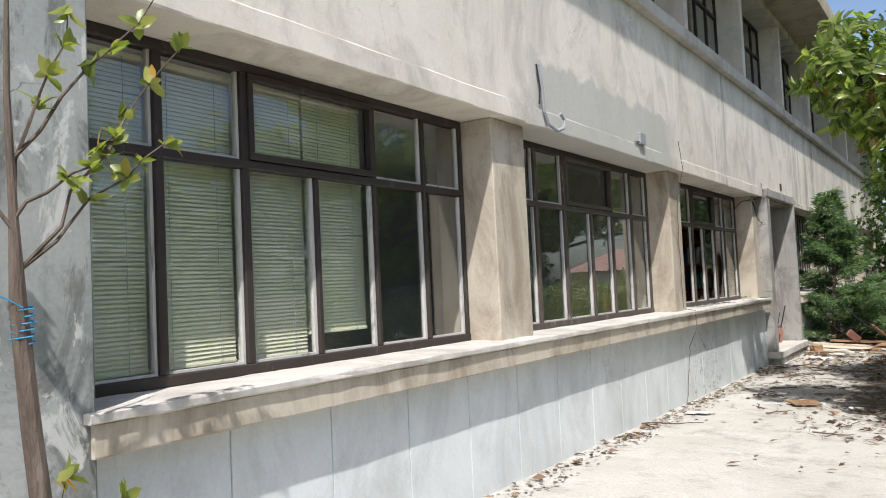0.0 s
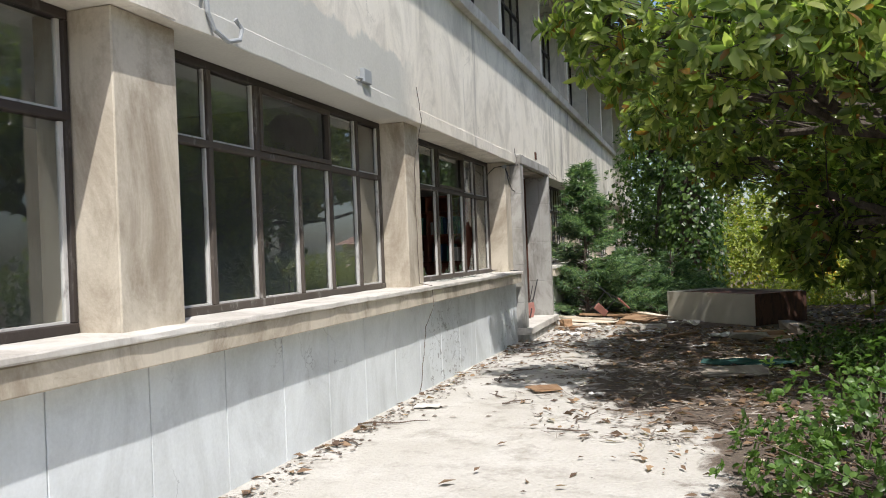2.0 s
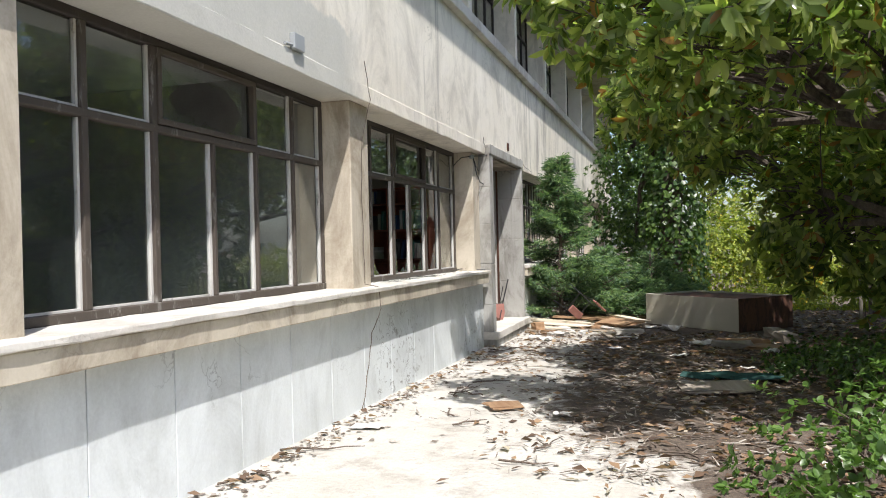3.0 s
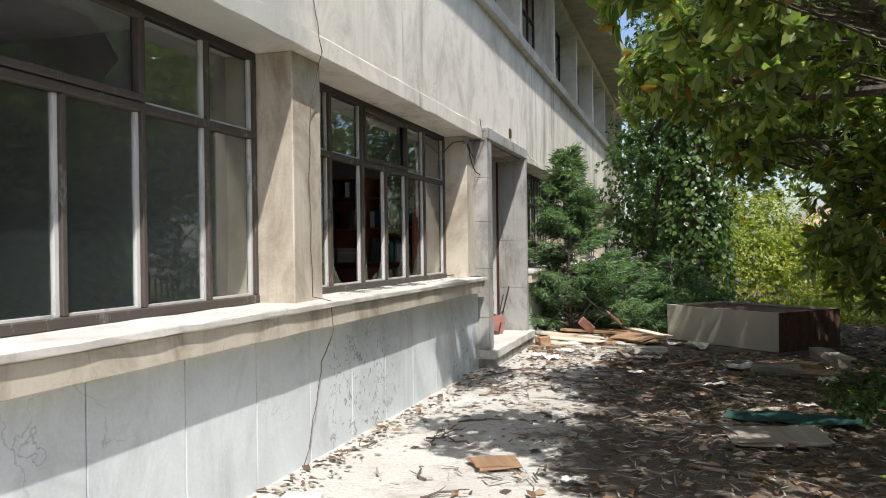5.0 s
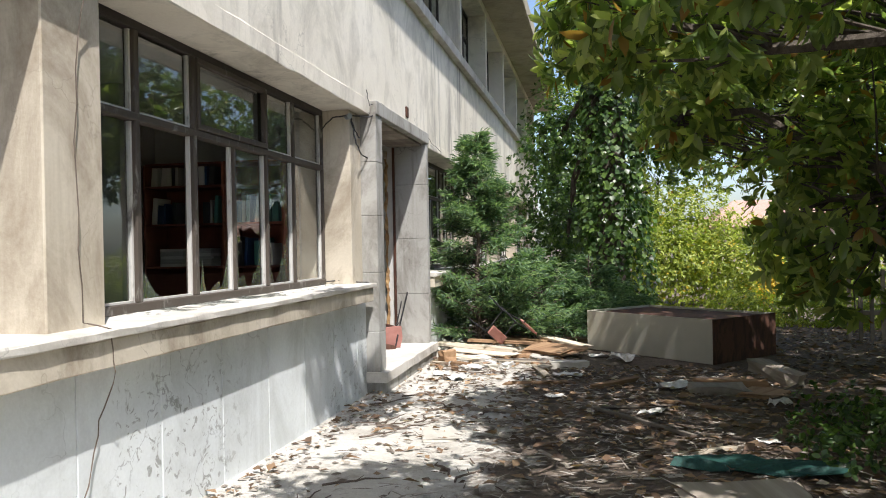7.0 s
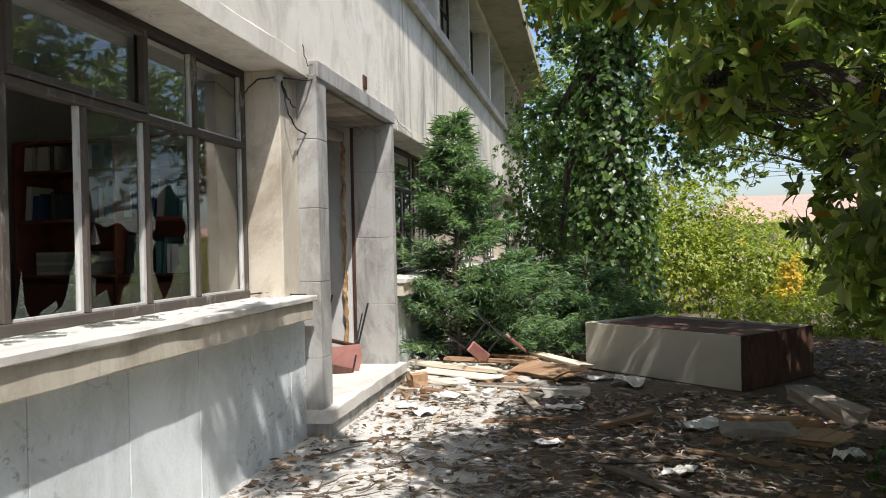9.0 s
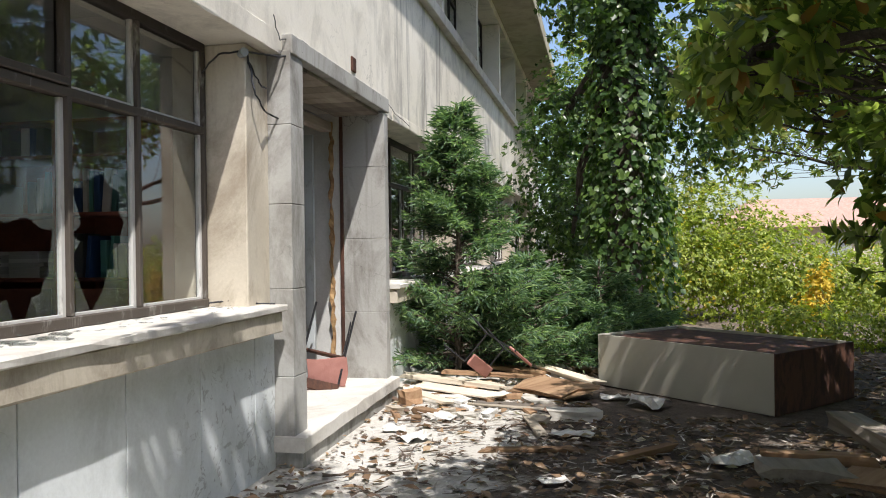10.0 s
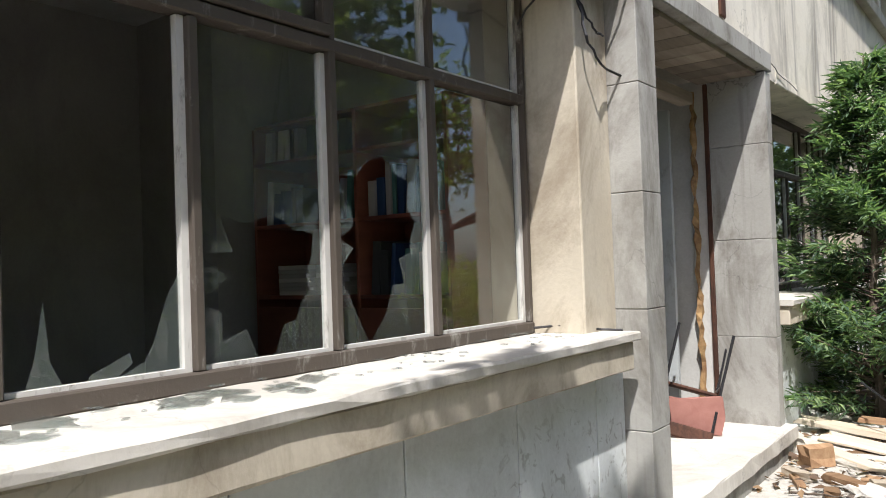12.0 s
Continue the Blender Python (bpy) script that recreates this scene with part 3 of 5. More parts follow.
# blinds hanging behind the first panes
def blind(y0, y1, z0, z1, gaps=0):
    b = empty("venetian_blind", (W - 0.09, (y0 + y1) / 2, z1), "closed cream venetian blind hanging behind the panes", "blind", "blinds of the first window")
    part("headrail", bm_box(W - 0.11, W - 0.075, y0, y1, z1 - 0.03, z1, 0.003), M_BLIND, b)
    part("bottom_rail", bm_box(W - 0.105, W - 0.08, y0, y1, z0, z0 + 0.018, 0.003), M_BLIND, b)
    bm = bmesh.new()
    v = [bm.verts.new(p) for p in ((0.008, -0.5, -0.012), (0.008, 0.5, -0.012), (0.002, 0.5, 0.002), (0.002, -0.5, 0.002), (-0.006, 0.5, 0.0125), (-0.006, -0.5, 0.0125))]
    bm.faces.new((v[0], v[1], v[2], v[3]))
    bm.faces.new((v[3], v[2], v[4], v[5]))
    slat = mesh_of(bm, M_BLIND, "slat")
    rng = random.Random(int(y0 * 100))
    n = int((z1 - z0 - 0.05) / 0.0235)
    for k in range(n):
        tilt = 0 if rng.random() > 0.05 else rng.uniform(-0.02, 0.03)
        m = Matrix.Translation((0, 0, z0 + 0.03 + 0.0235 * k - z1)) @ Matrix.Rotation(tilt, 4, "X") @ Matrix.Diagonal((1, (y1 - y0) * 0.995, 1, 1))
        piece("slat", slat, m, b)
    for y in (y0 + 0.12, y1 - 0.12):
        part("cord", tube(bmesh.new(), [(W - 0.068, y, z1 - 0.03), (W - 0.068, y, z0)], [0.0018, 0.0018], 4), M_GREYPLASTIC, b)


blind(1.84, 2.455, 1.13, 2.80)
blind(2.475, 3.035, 1.13, 2.80)
blind(3.055, 3.62, 1.12, 2.80)
blind(3.64, 4.21, 1.24, 2.80)

# ---- the doorway ----
def splintered(x0, x1, y0, y1, z0, z1, seed):
    """An upright timber with torn, uneven edges."""
    bm = bm_box(x0, x1, y0, y1, z0, z1)
    for k in range(1, 40):
        bmesh.ops.bisect_plane(bm, geom=bm.verts[:] + bm.edges[:] + bm.faces[:], plane_co=(0, 0, z0 + (z1 - z0) * k / 40), plane_no=(0, 0, 1))
    rng = random.Random(seed)
    for v in bm.verts:
        v.co += Vector((rng.uniform(-0.018, 0.018), rng.uniform(-0.025, 0.004), 0))
    return bm


door = empty("doorway", (-3.2, 16.2, 0), "open doorway framed with worn grey stone slabs", "doorway", kind="structure")
JOINTS = [-0.02, 0.52, 1.16, 1.78, 2.36, 2.90]
for a, b in zip(JOINTS[:-1], JOINTS[1:]):
    part("slab", bm_box(-3.6, -2.97, 14.70, 14.95, a + 0.0015, b - 0.0015, 0.004), M_SLAB, door)
JOINTS = [0.08, 0.78, 1.55, 2.30, 2.86]
for a, b in zip(JOINTS[:-1], JOINTS[1:]):
    part("slab", bm_box(-3.42, -2.97, 17.18, 17.32, a + 0.0015, b - 0.0015, 0.004), M_SLAB, door)
part("head_slab", bm_box(-3.5, -2.955, 14.71, 17.33, 2.872, 3.02, 0.008), M_SLAB, door)
for k in range(9):
    part("soffit_plank", bm_box(-3.50, -3.03, 14.96 + 0.246 * k, 15.195 + 0.246 * k, 2.835, 2.868, 0.003), M_WOOD_GREY, door)
part("steel_jamb", bm_box(-3.455, -3.42, 17.155, 17.18, 0.1, 2.83, 0.004), M_RUST, door, "rusty steel door jamb")
part("timber_jamb", splintered(-3.555, -3.53, 17.14, 17.18, 0.1, 2.78, 61), M_WOOD_OCHRE, door, "splintered timber door jamb")
part("broken_head", bm_box(-3.62, -3.5, 14.96, 17.06, 2.66, 2.76, 0.01), M_WOOD_GREY, door, "splintered timber head")
part("threshold", rough_box(-3.9, -2.88, 14.66, 17.34, -0.02, 0.09, 0.2, 0.005, 21), M_SILL, door, "worn stone threshold slab")
part("plinth", bm_box(-3.9, -2.91, 14.70, 17.3, -0.5, -0.02), M_SLAB, door)
wall("wall_lobby", bm_box(-4.9, -3.42, 17.182, 17.5, 0.1, 3.2), M_INNER, "pale plaster wall inside the doorway")
wall("wall_lobby_back", bm_box(-5.0, -4.9, 14.7, 17.5, 0.1, 3.2), M_DARKROOM, "grey wall at the back of the lobby")
leaf = thing("open_door", bm_box(-4.55, -3.66, 16.92, 16.965, 0.12, 2.62, 0.004), M_DOOR, "pale grey door leaf standing open", "door")
part("door_stile", bm_box(-3.74, -3.655, 16.905, 16.918, 0.12, 2.62, 0.003), M_DOOR, leaf)
# ---- bookcase and desk inside the third room ----
case = empty("bookcase", (-4.3, 14.35, 0.1), "red-brown veneered bookcase with files, half collapsed", "bookcase")
for x in (-5.36, -4.46, -3.80):
    part("side_panel", bm_box(x - 0.012, x + 0.012, 14.1, 14.52, 0.1, 2.35, 0.002), M_SHELF, case)
for z in (0.12, 1.0, 1.25, 1.70, 2.10, 2.34):
    part("shelf", bm_box(-5.348, -4.472, 14.1, 14.52, z, z + 0.022, 0.002), M_SHELF, case)
    part("shelf", bm_box(-4.448, -3.812, 14.1, 14.52, z, z + 0.022, 0.002), M_SHELF, case)
part("back_panel", bm_box(-5.36, -3.8, 14.522, 14.535, 0.1, 2.36), M_SHELF, case)
part("cupboard_door", bm_box(-5.34, -4.48, 14.085, 14.098, 0.16, 1.2, 0.002), M_SHELF, case)
part("cupboard_door", bm_box(-4.44, -3.82, 14.085, 14.098, 0.16, 1.2, 0.002), M_SHELF, case)
rng = random.Random(5)
BOOKS = [Mat("cover_%d" % i, 0.5).color(c).m for i, c in enumerate(((0.03, 0.09, 0.08), (0.02, 0.05, 0.12), (0.35, 0.33, 0.30), (0.05, 0.05, 0.05), (0.06, 0.16, 0.14), (0.5, 0.48, 0.44)))]
for x0, x1, z in ((-5.33, -4.5, 1.722), (-4.43, -3.84, 1.722), (-5.33, -4.5, 2.122), (-4.43, -3.84, 1.272)):
    x = x0 + 0.02
    while x < x1 - 0.09:
        w, h = rng.uniform(0.025, 0.07), rng.uniform(0.2, 0.31) if z != 2.122 else 0.2
        if rng.random() > 0.2:
            b = thing("binder", bm_box(-w / 2, w / 2, -0.13, 0.13, 0, h, 0.003), rng.choice(BOOKS), "office binder standing on the bookcase shelf", "binder", "binders on the bookcase")
            b.matrix_basis = pose(x + w / 2, 14.28, z + 0.001, 0, rng.choice((0, 0, 5)), 0)
        x += w + 0.012
for i in range(14):
    p = thing("document", bm_box(-0.13, 0.13, -0.1, 0.1, 0, 0.026, 0.002), rng.choice((BOOKS[5], BOOKS[2])), "stack of old papers on the bookcase shelf", "papers", "papers on the bookcase")
    p.matrix_basis = pose(-5.1 + (i % 2) * 0.34, 14.27, 1.272 + 0.027 * (i // 2), 0, 0, rng.uniform(-8, 8))
desk = empty("desk", (-4.6, 11.2, 0.1), "dark wooden desk with loose papers in the dim room", "desk")
part("desk_top", bm_box(-5.2, -4.0, 10.5, 12.2, 0.80, 0.84, 0.004), M_SHELF, desk)
for x in (-5.15, -4.1):
    part("desk_side", bm_box(x, x + 0.04, 10.55, 12.15, 0.1, 0.8, 0.003), M_SHELF, desk)
for i in range(6):
    p = thing("document", bm_box(-0.15, 0.15, -0.11, 0.11, 0, 0.03 + 0.01 * i, 0.002), BOOKS[5], "pile of papers on the desk", "papers", "papers on the desk")
    p.matrix_basis = pose(-4.3 - 0.3 * (i % 2), 10.75 + 0.26 * (i // 2), 0.841, 0, 0, rng.uniform(-30, 30))

# ---- cables and fittings on the facade ----
thing("hanging_conduit", tube(bmesh.new(), [(F_UP + 0.02, 6.03, 3.41), (F_UP + 0.03, 6.06, 3.2), (F_UP + 0.03, 6.08, 3.0), (F_UP + 0.04, 6.13, 2.90), (F_UP + 0.06, 6.25, 2.85), (F_UP + 0.07, 6.37, 2.89), (F_UP + 0.07, 6.40, 2.97), (F_UP + 0.06, 6.34, 3.02)], [0.016] * 8, 8),
      M_GREYPLASTIC, "grey conduit curling off the wall", "conduit")
thing("cable", tube(bmesh.new(), [(F_UP + 0.02, 5.99, 3.41), (F_UP + 0.03, 6.02, 3.2), (F_UP + 0.02, 6.01, 3.06)], [0.008] * 3, 5), M_BLACK, "short black cable end on the wall", "cable")
box_m = empty("junction_box", (F_UP, 8.5, 3.06), "small grey junction box on the wall", "junction box")
part("case", bm_box(F_UP, F_UP + 0.05, 8.43, 8.60, 3.02, 3.15, 0.006), M_GREYPLASTIC, box_m)
part("conduit_stub", tube(bmesh.new(), [(F_UP + 0.02, 8.43, 3.05), (F_UP + 0.02, 8.32, 3.04)], [0.014, 0.014], 6), M_GREYPLASTIC, box_m)


def wire(name, pts, label, r=0.004, mat=M_BLACK):
    """A thin slack wire through a few points."""
    fine = []
    rng = random.Random(name)
    for a, b in zip(pts[:-1], pts[1:]):
        for k in range(4):
            p = Vector(a).lerp(Vector(b), k / 4)
            fine.append(p + Vector((rng.uniform(0, 0.012), rng.uniform(-0.012, 0.012), 0)))
    fine.append(Vector(pts[-1]))
    return thing(name, tube(bmesh.new(), fine, [r] * len(fine), 4), mat, label, "cable")


wire("hanging_wire", [(F_UP + 0.01, 9.9, 3.25), (F_UP + 0.012, 10.02, 2.9), (F_PIL + 0.02, 10.02, 2.5), (F_PIL + 0.02, 9.98, 1.8), (F_PIL + 0.02, 10.03, 1.09),
                      (-2.975, 10.03, 1.06), (-2.975, 10.06, 0.85), (F_LOW + 0.02, 10.1, 0.6), (F_LOW + 0.02, 10.0, 0.3), (F_LOW + 0.05, 9.75, -0.08)], "thin brown wire hanging down pillar and wall", 0.004, M_TWIG)
wire("looped_cable", [(-3.44, 14.40, 2.80), (-3.15, 14.38, 2.80), (-3.10, 14.36, 2.55), (-3.07, 14.46, 2.42), (-3.10, 14.6, 2.42), (-2.99, 14.95, 2.36)], "slack black cable looping to the doorway", 0.008)
wire("looped_cable", [(-3.13, 14.30, 2.80), (-3.12, 14.40, 2.68), (-3.11, 14.50, 2.60), (-3.12, 14.62, 2.61)], "short black cable end drooping from the gland", 0.007)
wire("looped_cable", [(-3.44, 14.26, 2.66), (-3.30, 14.25, 2.78), (-3.16, 14.30, 2.80), (-3.02, 14.62, 2.83), (-2.96, 14.92, 2.93)], "black cable running under the lintel", 0.007)
wire("looped_cable", [(F_UP + 0.02, 14.5, 3.1), (F_UP + 0.02, 14.62, 2.95), (-2.99, 14.85, 3.03), (-2.98, 15.1, 3.03)], "thin cable along the doorway head")
wire("looped_cable", [(F_UP + 0.02, 17.35, 3.05), (F_UP + 0.02, 17.75, 2.95), (F_UP + 0.03, 18.4, 2.9)], "thin cable drooping past the doorway")
wire("coiled_cable", [(-3.42, 14.3, 1.09), (-3.3, 14.35, 1.10), (-3.15, 14.45, 1.075), (-3.02, 14.5, 1.07)], "black cable lying on the sill", 0.006)
for yy, zz in ((14.33, 2.79),):
    thing("cable_gland", tube(bmesh.new(), [(-3.17, yy, zz), (-3.12, yy - 0.05, zz)], [0.03, 0.03], 10), M_GREYPLASTIC, "round grey cable gland under the lintel", "gland")
thing("rust_plate", bm_box(F_UP, F_UP + 0.02, 16.3, 16.42, 3.1, 3.24, 0.008), M_RUST, "small rusted bracket above the doorway", "bracket")

# glass lying on the sill
rng = random.Random(9)
for i in range(110):
    n = rng.randint(3, 5)
    s = rng.uniform(0.04, 0.13) if i % 4 == 0 else rng.uniform(0.008, 0.035)
    bm = bmesh.new()
    top = [bm.verts.new((s * rng.uniform(0.5, 1) * math.cos(6.283 * k / n + rng.uniform(-0.4, 0.4)), s * rng.uniform(0.5, 1.4) * math.sin(6.283 * k / n), 0)) for k in range(n)]
    f = bm.faces.new(top)
    for v in [g for g in bmesh.ops.extrude_face_region(bm, geom=[f])["geom"] if isinstance(g, bmesh.types.BMVert)]:
        v.co.z += 0.004
    y = rng.uniform(10.6, 14.2) if i % 4 else rng.uniform(11.0, 12.7)
    g = thing("glass_shard", bm, M_SHARD, "broken glass shard lying on the sill", "glass shard", "shards on the sill")
    g.matrix_basis = pose(rng.uniform(-3.4, -3.08), y, 1.066 + 0.0045 * (i % 4), 0, 0, rng.uniform(0, 360))
    g.visible_shadow = False


# ---- vegetation ----
def limb(rng, a, b, sag=0.15, n=6):
    a, b = Vector(a), Vector(b)
    out = [a.lerp(b, k / n) + Vector((rng.uniform(-sag, sag), rng.uniform(-sag, sag), rng.uniform(-sag, sag) * 0.6)) * (0 if k in (0, n) else 1) for k in range(n + 1)]
    return out


def magnolia(at, height, trunk_r, blobs, clusters, seed, label, count=9, length=0.16, fine=True, lean=(0, 0)):
    rng, pr = np.random.default_rng(seed), random.Random(seed)
    x, y = at
    z = ground_z(x, y)
    tree = empty("magnolia_tree", (x, y, z), label, "tree")
    bm = bmesh.new()
    top = (x + lean[0], y + lean[1], z + height)
    spine = limb(pr, (x, y, z - 0.2), top, 0.10, 8)
    tube(bm, spine, [trunk_r * (1.15 - k / 9) for k in range(9)], 10)
    part("trunk", bm, M_BARK, tree)
    c, d = blob_points(rng, blobs, clusters, 0.35)
    ways = d + np.array([0, 0, 0.35])
    for b in blobs:
        bm = bmesh.new()
        root = spine[min(8, max(2, int(8 * (b[2] - z) / height * 0.8)))]
        path = limb(pr, root, b[:3], 0.25, 6)
        tube(bm, path, [trunk_r * 0.42 * (1 - k / 8) for k in range(7)], 6)
        near = [i for i in range(0, clusters, 6) if np.linalg.norm((c[i] - np.array(b[:3])) / np.array(b[3:])) < 1.25]
        for i in near[:26]:
            start = path[pr.choice((3, 4, 5, 6))]
            tube(bm, limb(pr, start, c[i], 0.16, 4), [0.016, 0.012, 0.009, 0.006, 0.004], 4)
        part("limb", bm, M_BARK, tree)
    bases, w, ups, ln = rosettes(rng, c, ways, count, length, 0.85, 0.25)
    me = leaf_mesh("crown", bases, w, ups, ln, ln * 0.36, LEAF_FINE if fine else LEAF_PLAIN, L_MAGNOLIA)
    crown = new("crown", me)
    crown.parent = tree
    crown.matrix_parent_inverse = tree.matrix_basis.inverted()
    return tree


# blob at (-1.0, 10.8, 6.0) is out of view, added to shade the wall
magnolia((3.0, 11.6), 6.5, 0.20,
         [(0.35, 8.7, 3.15, 0.85, 1.0, 0.55), (-0.35, 9.6, 3.2, 0.75, 1.0, 0.5), (0.2, 11.6, 3.3, 1.0, 1.4, 0.8), (1.7, 9.6, 3.3, 1.2, 1.5, 1.2),
          (2.2, 12.5, 3.3, 1.2, 1.4, 1.2), (2.8, 11.2, 5.0, 0.9, 1.1, 0.6), (3.4, 9.0, 3.0, 1.4, 1.6, 1.6), (0.6, 13.6, 3.6, 1.0, 1.2, 0.9), (4.4, 12.2, 3.8, 1.0, 1.5, 1.1), (3.3, 13.4, 1.7, 0.9, 1.0, 1.4), (-0.5, 12.6, 3.1, 0.6, 0.9, 0.5), (1.2, 15.0, 4.0, 1.2, 1.2, 1.2), (3.0, 14.8, 3.6, 1.3, 1.2, 1.5), (1.25, 13.6, 1.75, 0.6, 0.6, 1.15), (0.2, 14.7, 2.7, 0.6, 0.7, 0.45), (2.2, 13.4, 1.6, 0.75, 0.8, 1.25), (-1.0, 10.8, 6.0, 0.45, 1.0, 0.4), (-0.9, 9.4, 3.6, 0.55, 0.8, 0.65)],
         4000, 21, "large magnolia tree with glossy leaves overhanging the yard", 11, 0.185)
magnolia((4.2, 17.4), 7.0, 0.22,
         [(2.9, 16.2, 2.2, 1.1, 1.2, 1.3), (3.4, 17.8, 3.6, 1.6, 1.6, 1.6), (2.2, 17.6, 4.4, 1.3, 1.5, 1.1), (5.2, 17.0, 2.6, 1.6, 1.6, 1.8), (4.0, 17.2, 5.6, 2.2, 2.2, 1.5), (1.3, 18.6, 5.4, 1.0, 1.4, 0.9), (5.6, 19.0, 4.4, 2.0, 1.6, 2.2), (3.6, 15.6, 1.4, 1.0, 1.0, 0.9), (2.6, 18.6, 3.0, 0.9, 1.0, 0.9), (7.6, 18.0, 3.0, 1.8, 1.8, 2.4), (0.9, 18.4, 3.6, 0.9, 0.9, 0.9), (1.7, 17.2, 4.2, 1.0, 1.0, 0.8), (1.7, 16.1, 1.7, 0.6, 0.7, 1.25), (0.6, 17.6, 3.1, 0.8, 0.8, 0.6), (1.6, 17.0, 2.9, 0.8, 0.8, 0.7), (2.6, 19.0, 4.4, 1.2, 1.0, 0.9)],
         4000, 33, "dark magnolia tree behind the yard", 11, 0.17, True)
# out of view; blobs at x 2.7 and 4.0 added to shade the ground
magnolia((7.5, 5.0), 6.0, 0.2, [(6.5, 4.0, 3.8, 2.0, 2.4, 1.8), (7.5, 6.5, 4.6, 2.0, 2.2, 1.8), (5.4, 6.6, 3.6, 1.4, 1.6, 1.2), (7.0, 3.0, 1.4, 1.5, 2.2, 1.5), (7.2, 7.0, 1.5, 1.5, 2.4, 1.5), (7.5, 10.5, 2.6, 1.6, 2.2, 2.4), (2.7, 5.0, 3.9, 0.9, 1.1, 0.5), (4.0, 5.4, 3.9, 0.9, 1.2, 0.6)], 2500, 44, "magnolia tree across the yard, with out-of-view limbs shading the ground", 8, 0.2, False)
# out of view too; foliage for the window panes to reflect
magnolia((7.0, -3.0), 6.0, 0.2, [(6.5, -3.5, 3.6, 2.2, 2.6, 1.9), (7.5, -1.0, 4.4, 2.0, 2.2, 1.8), (7.0, -3.0, 1.4, 1.6, 2.4, 1.5), (7.2, 0.2, 1.5, 1.5, 2.0, 1.5), (7.0, -7.5, 2.6, 2.0, 2.4, 2.6)], 1700, 45, "magnolia tree at the near side of the yard", 8, 0.2, False)


def ivy_tree(x, y, r, h, seed, crown_blobs):
    rng, pr = np.random.default_rng(seed), random.Random(seed)
    z = ground_z(x, y)
    tree = empty("ivy_clad_tree", (x, y, z), "tall tree trunk thickly covered with ivy", "tree")
    bm = bmesh.new()
    spine = limb(pr, (x, y, z - 0.2), (x + 0.1, y, z + h), 0.08, 8)
    tube(bm, spine, [r * (1.1 - k / 12) for k in range(9)], 10)
    for b in crown_blobs:
        tube(bm, limb(pr, spine[pr.choice((4, 5, 6))], b[:3], 0.2, 5), [r * 0.45 * (1 - k / 7) for k in range(6)], 6)
    part("trunk", bm, M_BARK, tree)
    n = 5200
    t = rng.uniform(size=n) ** 0.85
    a = rng.uniform(0, 2 * np.pi, n)
    bulge = r + 0.12 + 0.34 * (1 - t) ** 0.8 + 0.22 * np.array([noise.noise(Vector((3 * math.cos(q), 3 * math.sin(q), 7 * s))) for q, s in zip(a, t)])
    out = np.stack([np.cos(a), np.sin(a), np.zeros(n)], 1)
    base = np.array([x, y, z]) + out * (bulge * rng.uniform(0.75, 1.1, n))[:, None] + np.stack([np.zeros(n), np.zeros(n), t * h * 0.72], 1)
    ways = out * 0.5 + np.array([0, 0, -0.8]) + rng.normal(size=(n, 3)) * 0.35
    ln = rng.uniform(0.07, 0.15, n)
    ivy = new("ivy", leaf_mesh("ivy", base, ways, out + rng.normal(size=(n, 3)) * 0.3, ln, ln * 0.95, LEAF_PLAIN, L_IVY))
    ivy.parent, ivy.matrix_parent_inverse = tree, tree.matrix_basis.inverted()
    c, d = blob_points(rng, crown_blobs, 2100, 0.3)
    bases, w, ups, ln = rosettes(rng, c, d + np.array([0, 0, 0.2]), 7, 0.13, 0.9, 0.3)
    crown = new("crown", leaf_mesh("crown", bases, w, ups, ln, ln * 0.6, LEAF_PLAIN, L_IVY))
    crown.parent, crown.matrix_parent_inverse = tree, tree.matrix_basis.inverted()


ivy_tree(-0.35, 22.5, 0.30, 8.0, 7, [(-0.9, 22.5, 5.6, 1.0, 1.4, 1.0), (0.6, 22.2, 5.8, 1.3, 1.4, 1.1), (-1.5, 23.2, 3.6, 0.6, 1.0, 0.9), (0.9, 22.8, 3.6, 0.9, 1.0, 1.0), (0.0, 23.0, 7.4, 2.0, 2.0, 1.2), (-1.3, 24.0, 1.6, 0.6, 1.0, 1.2)])


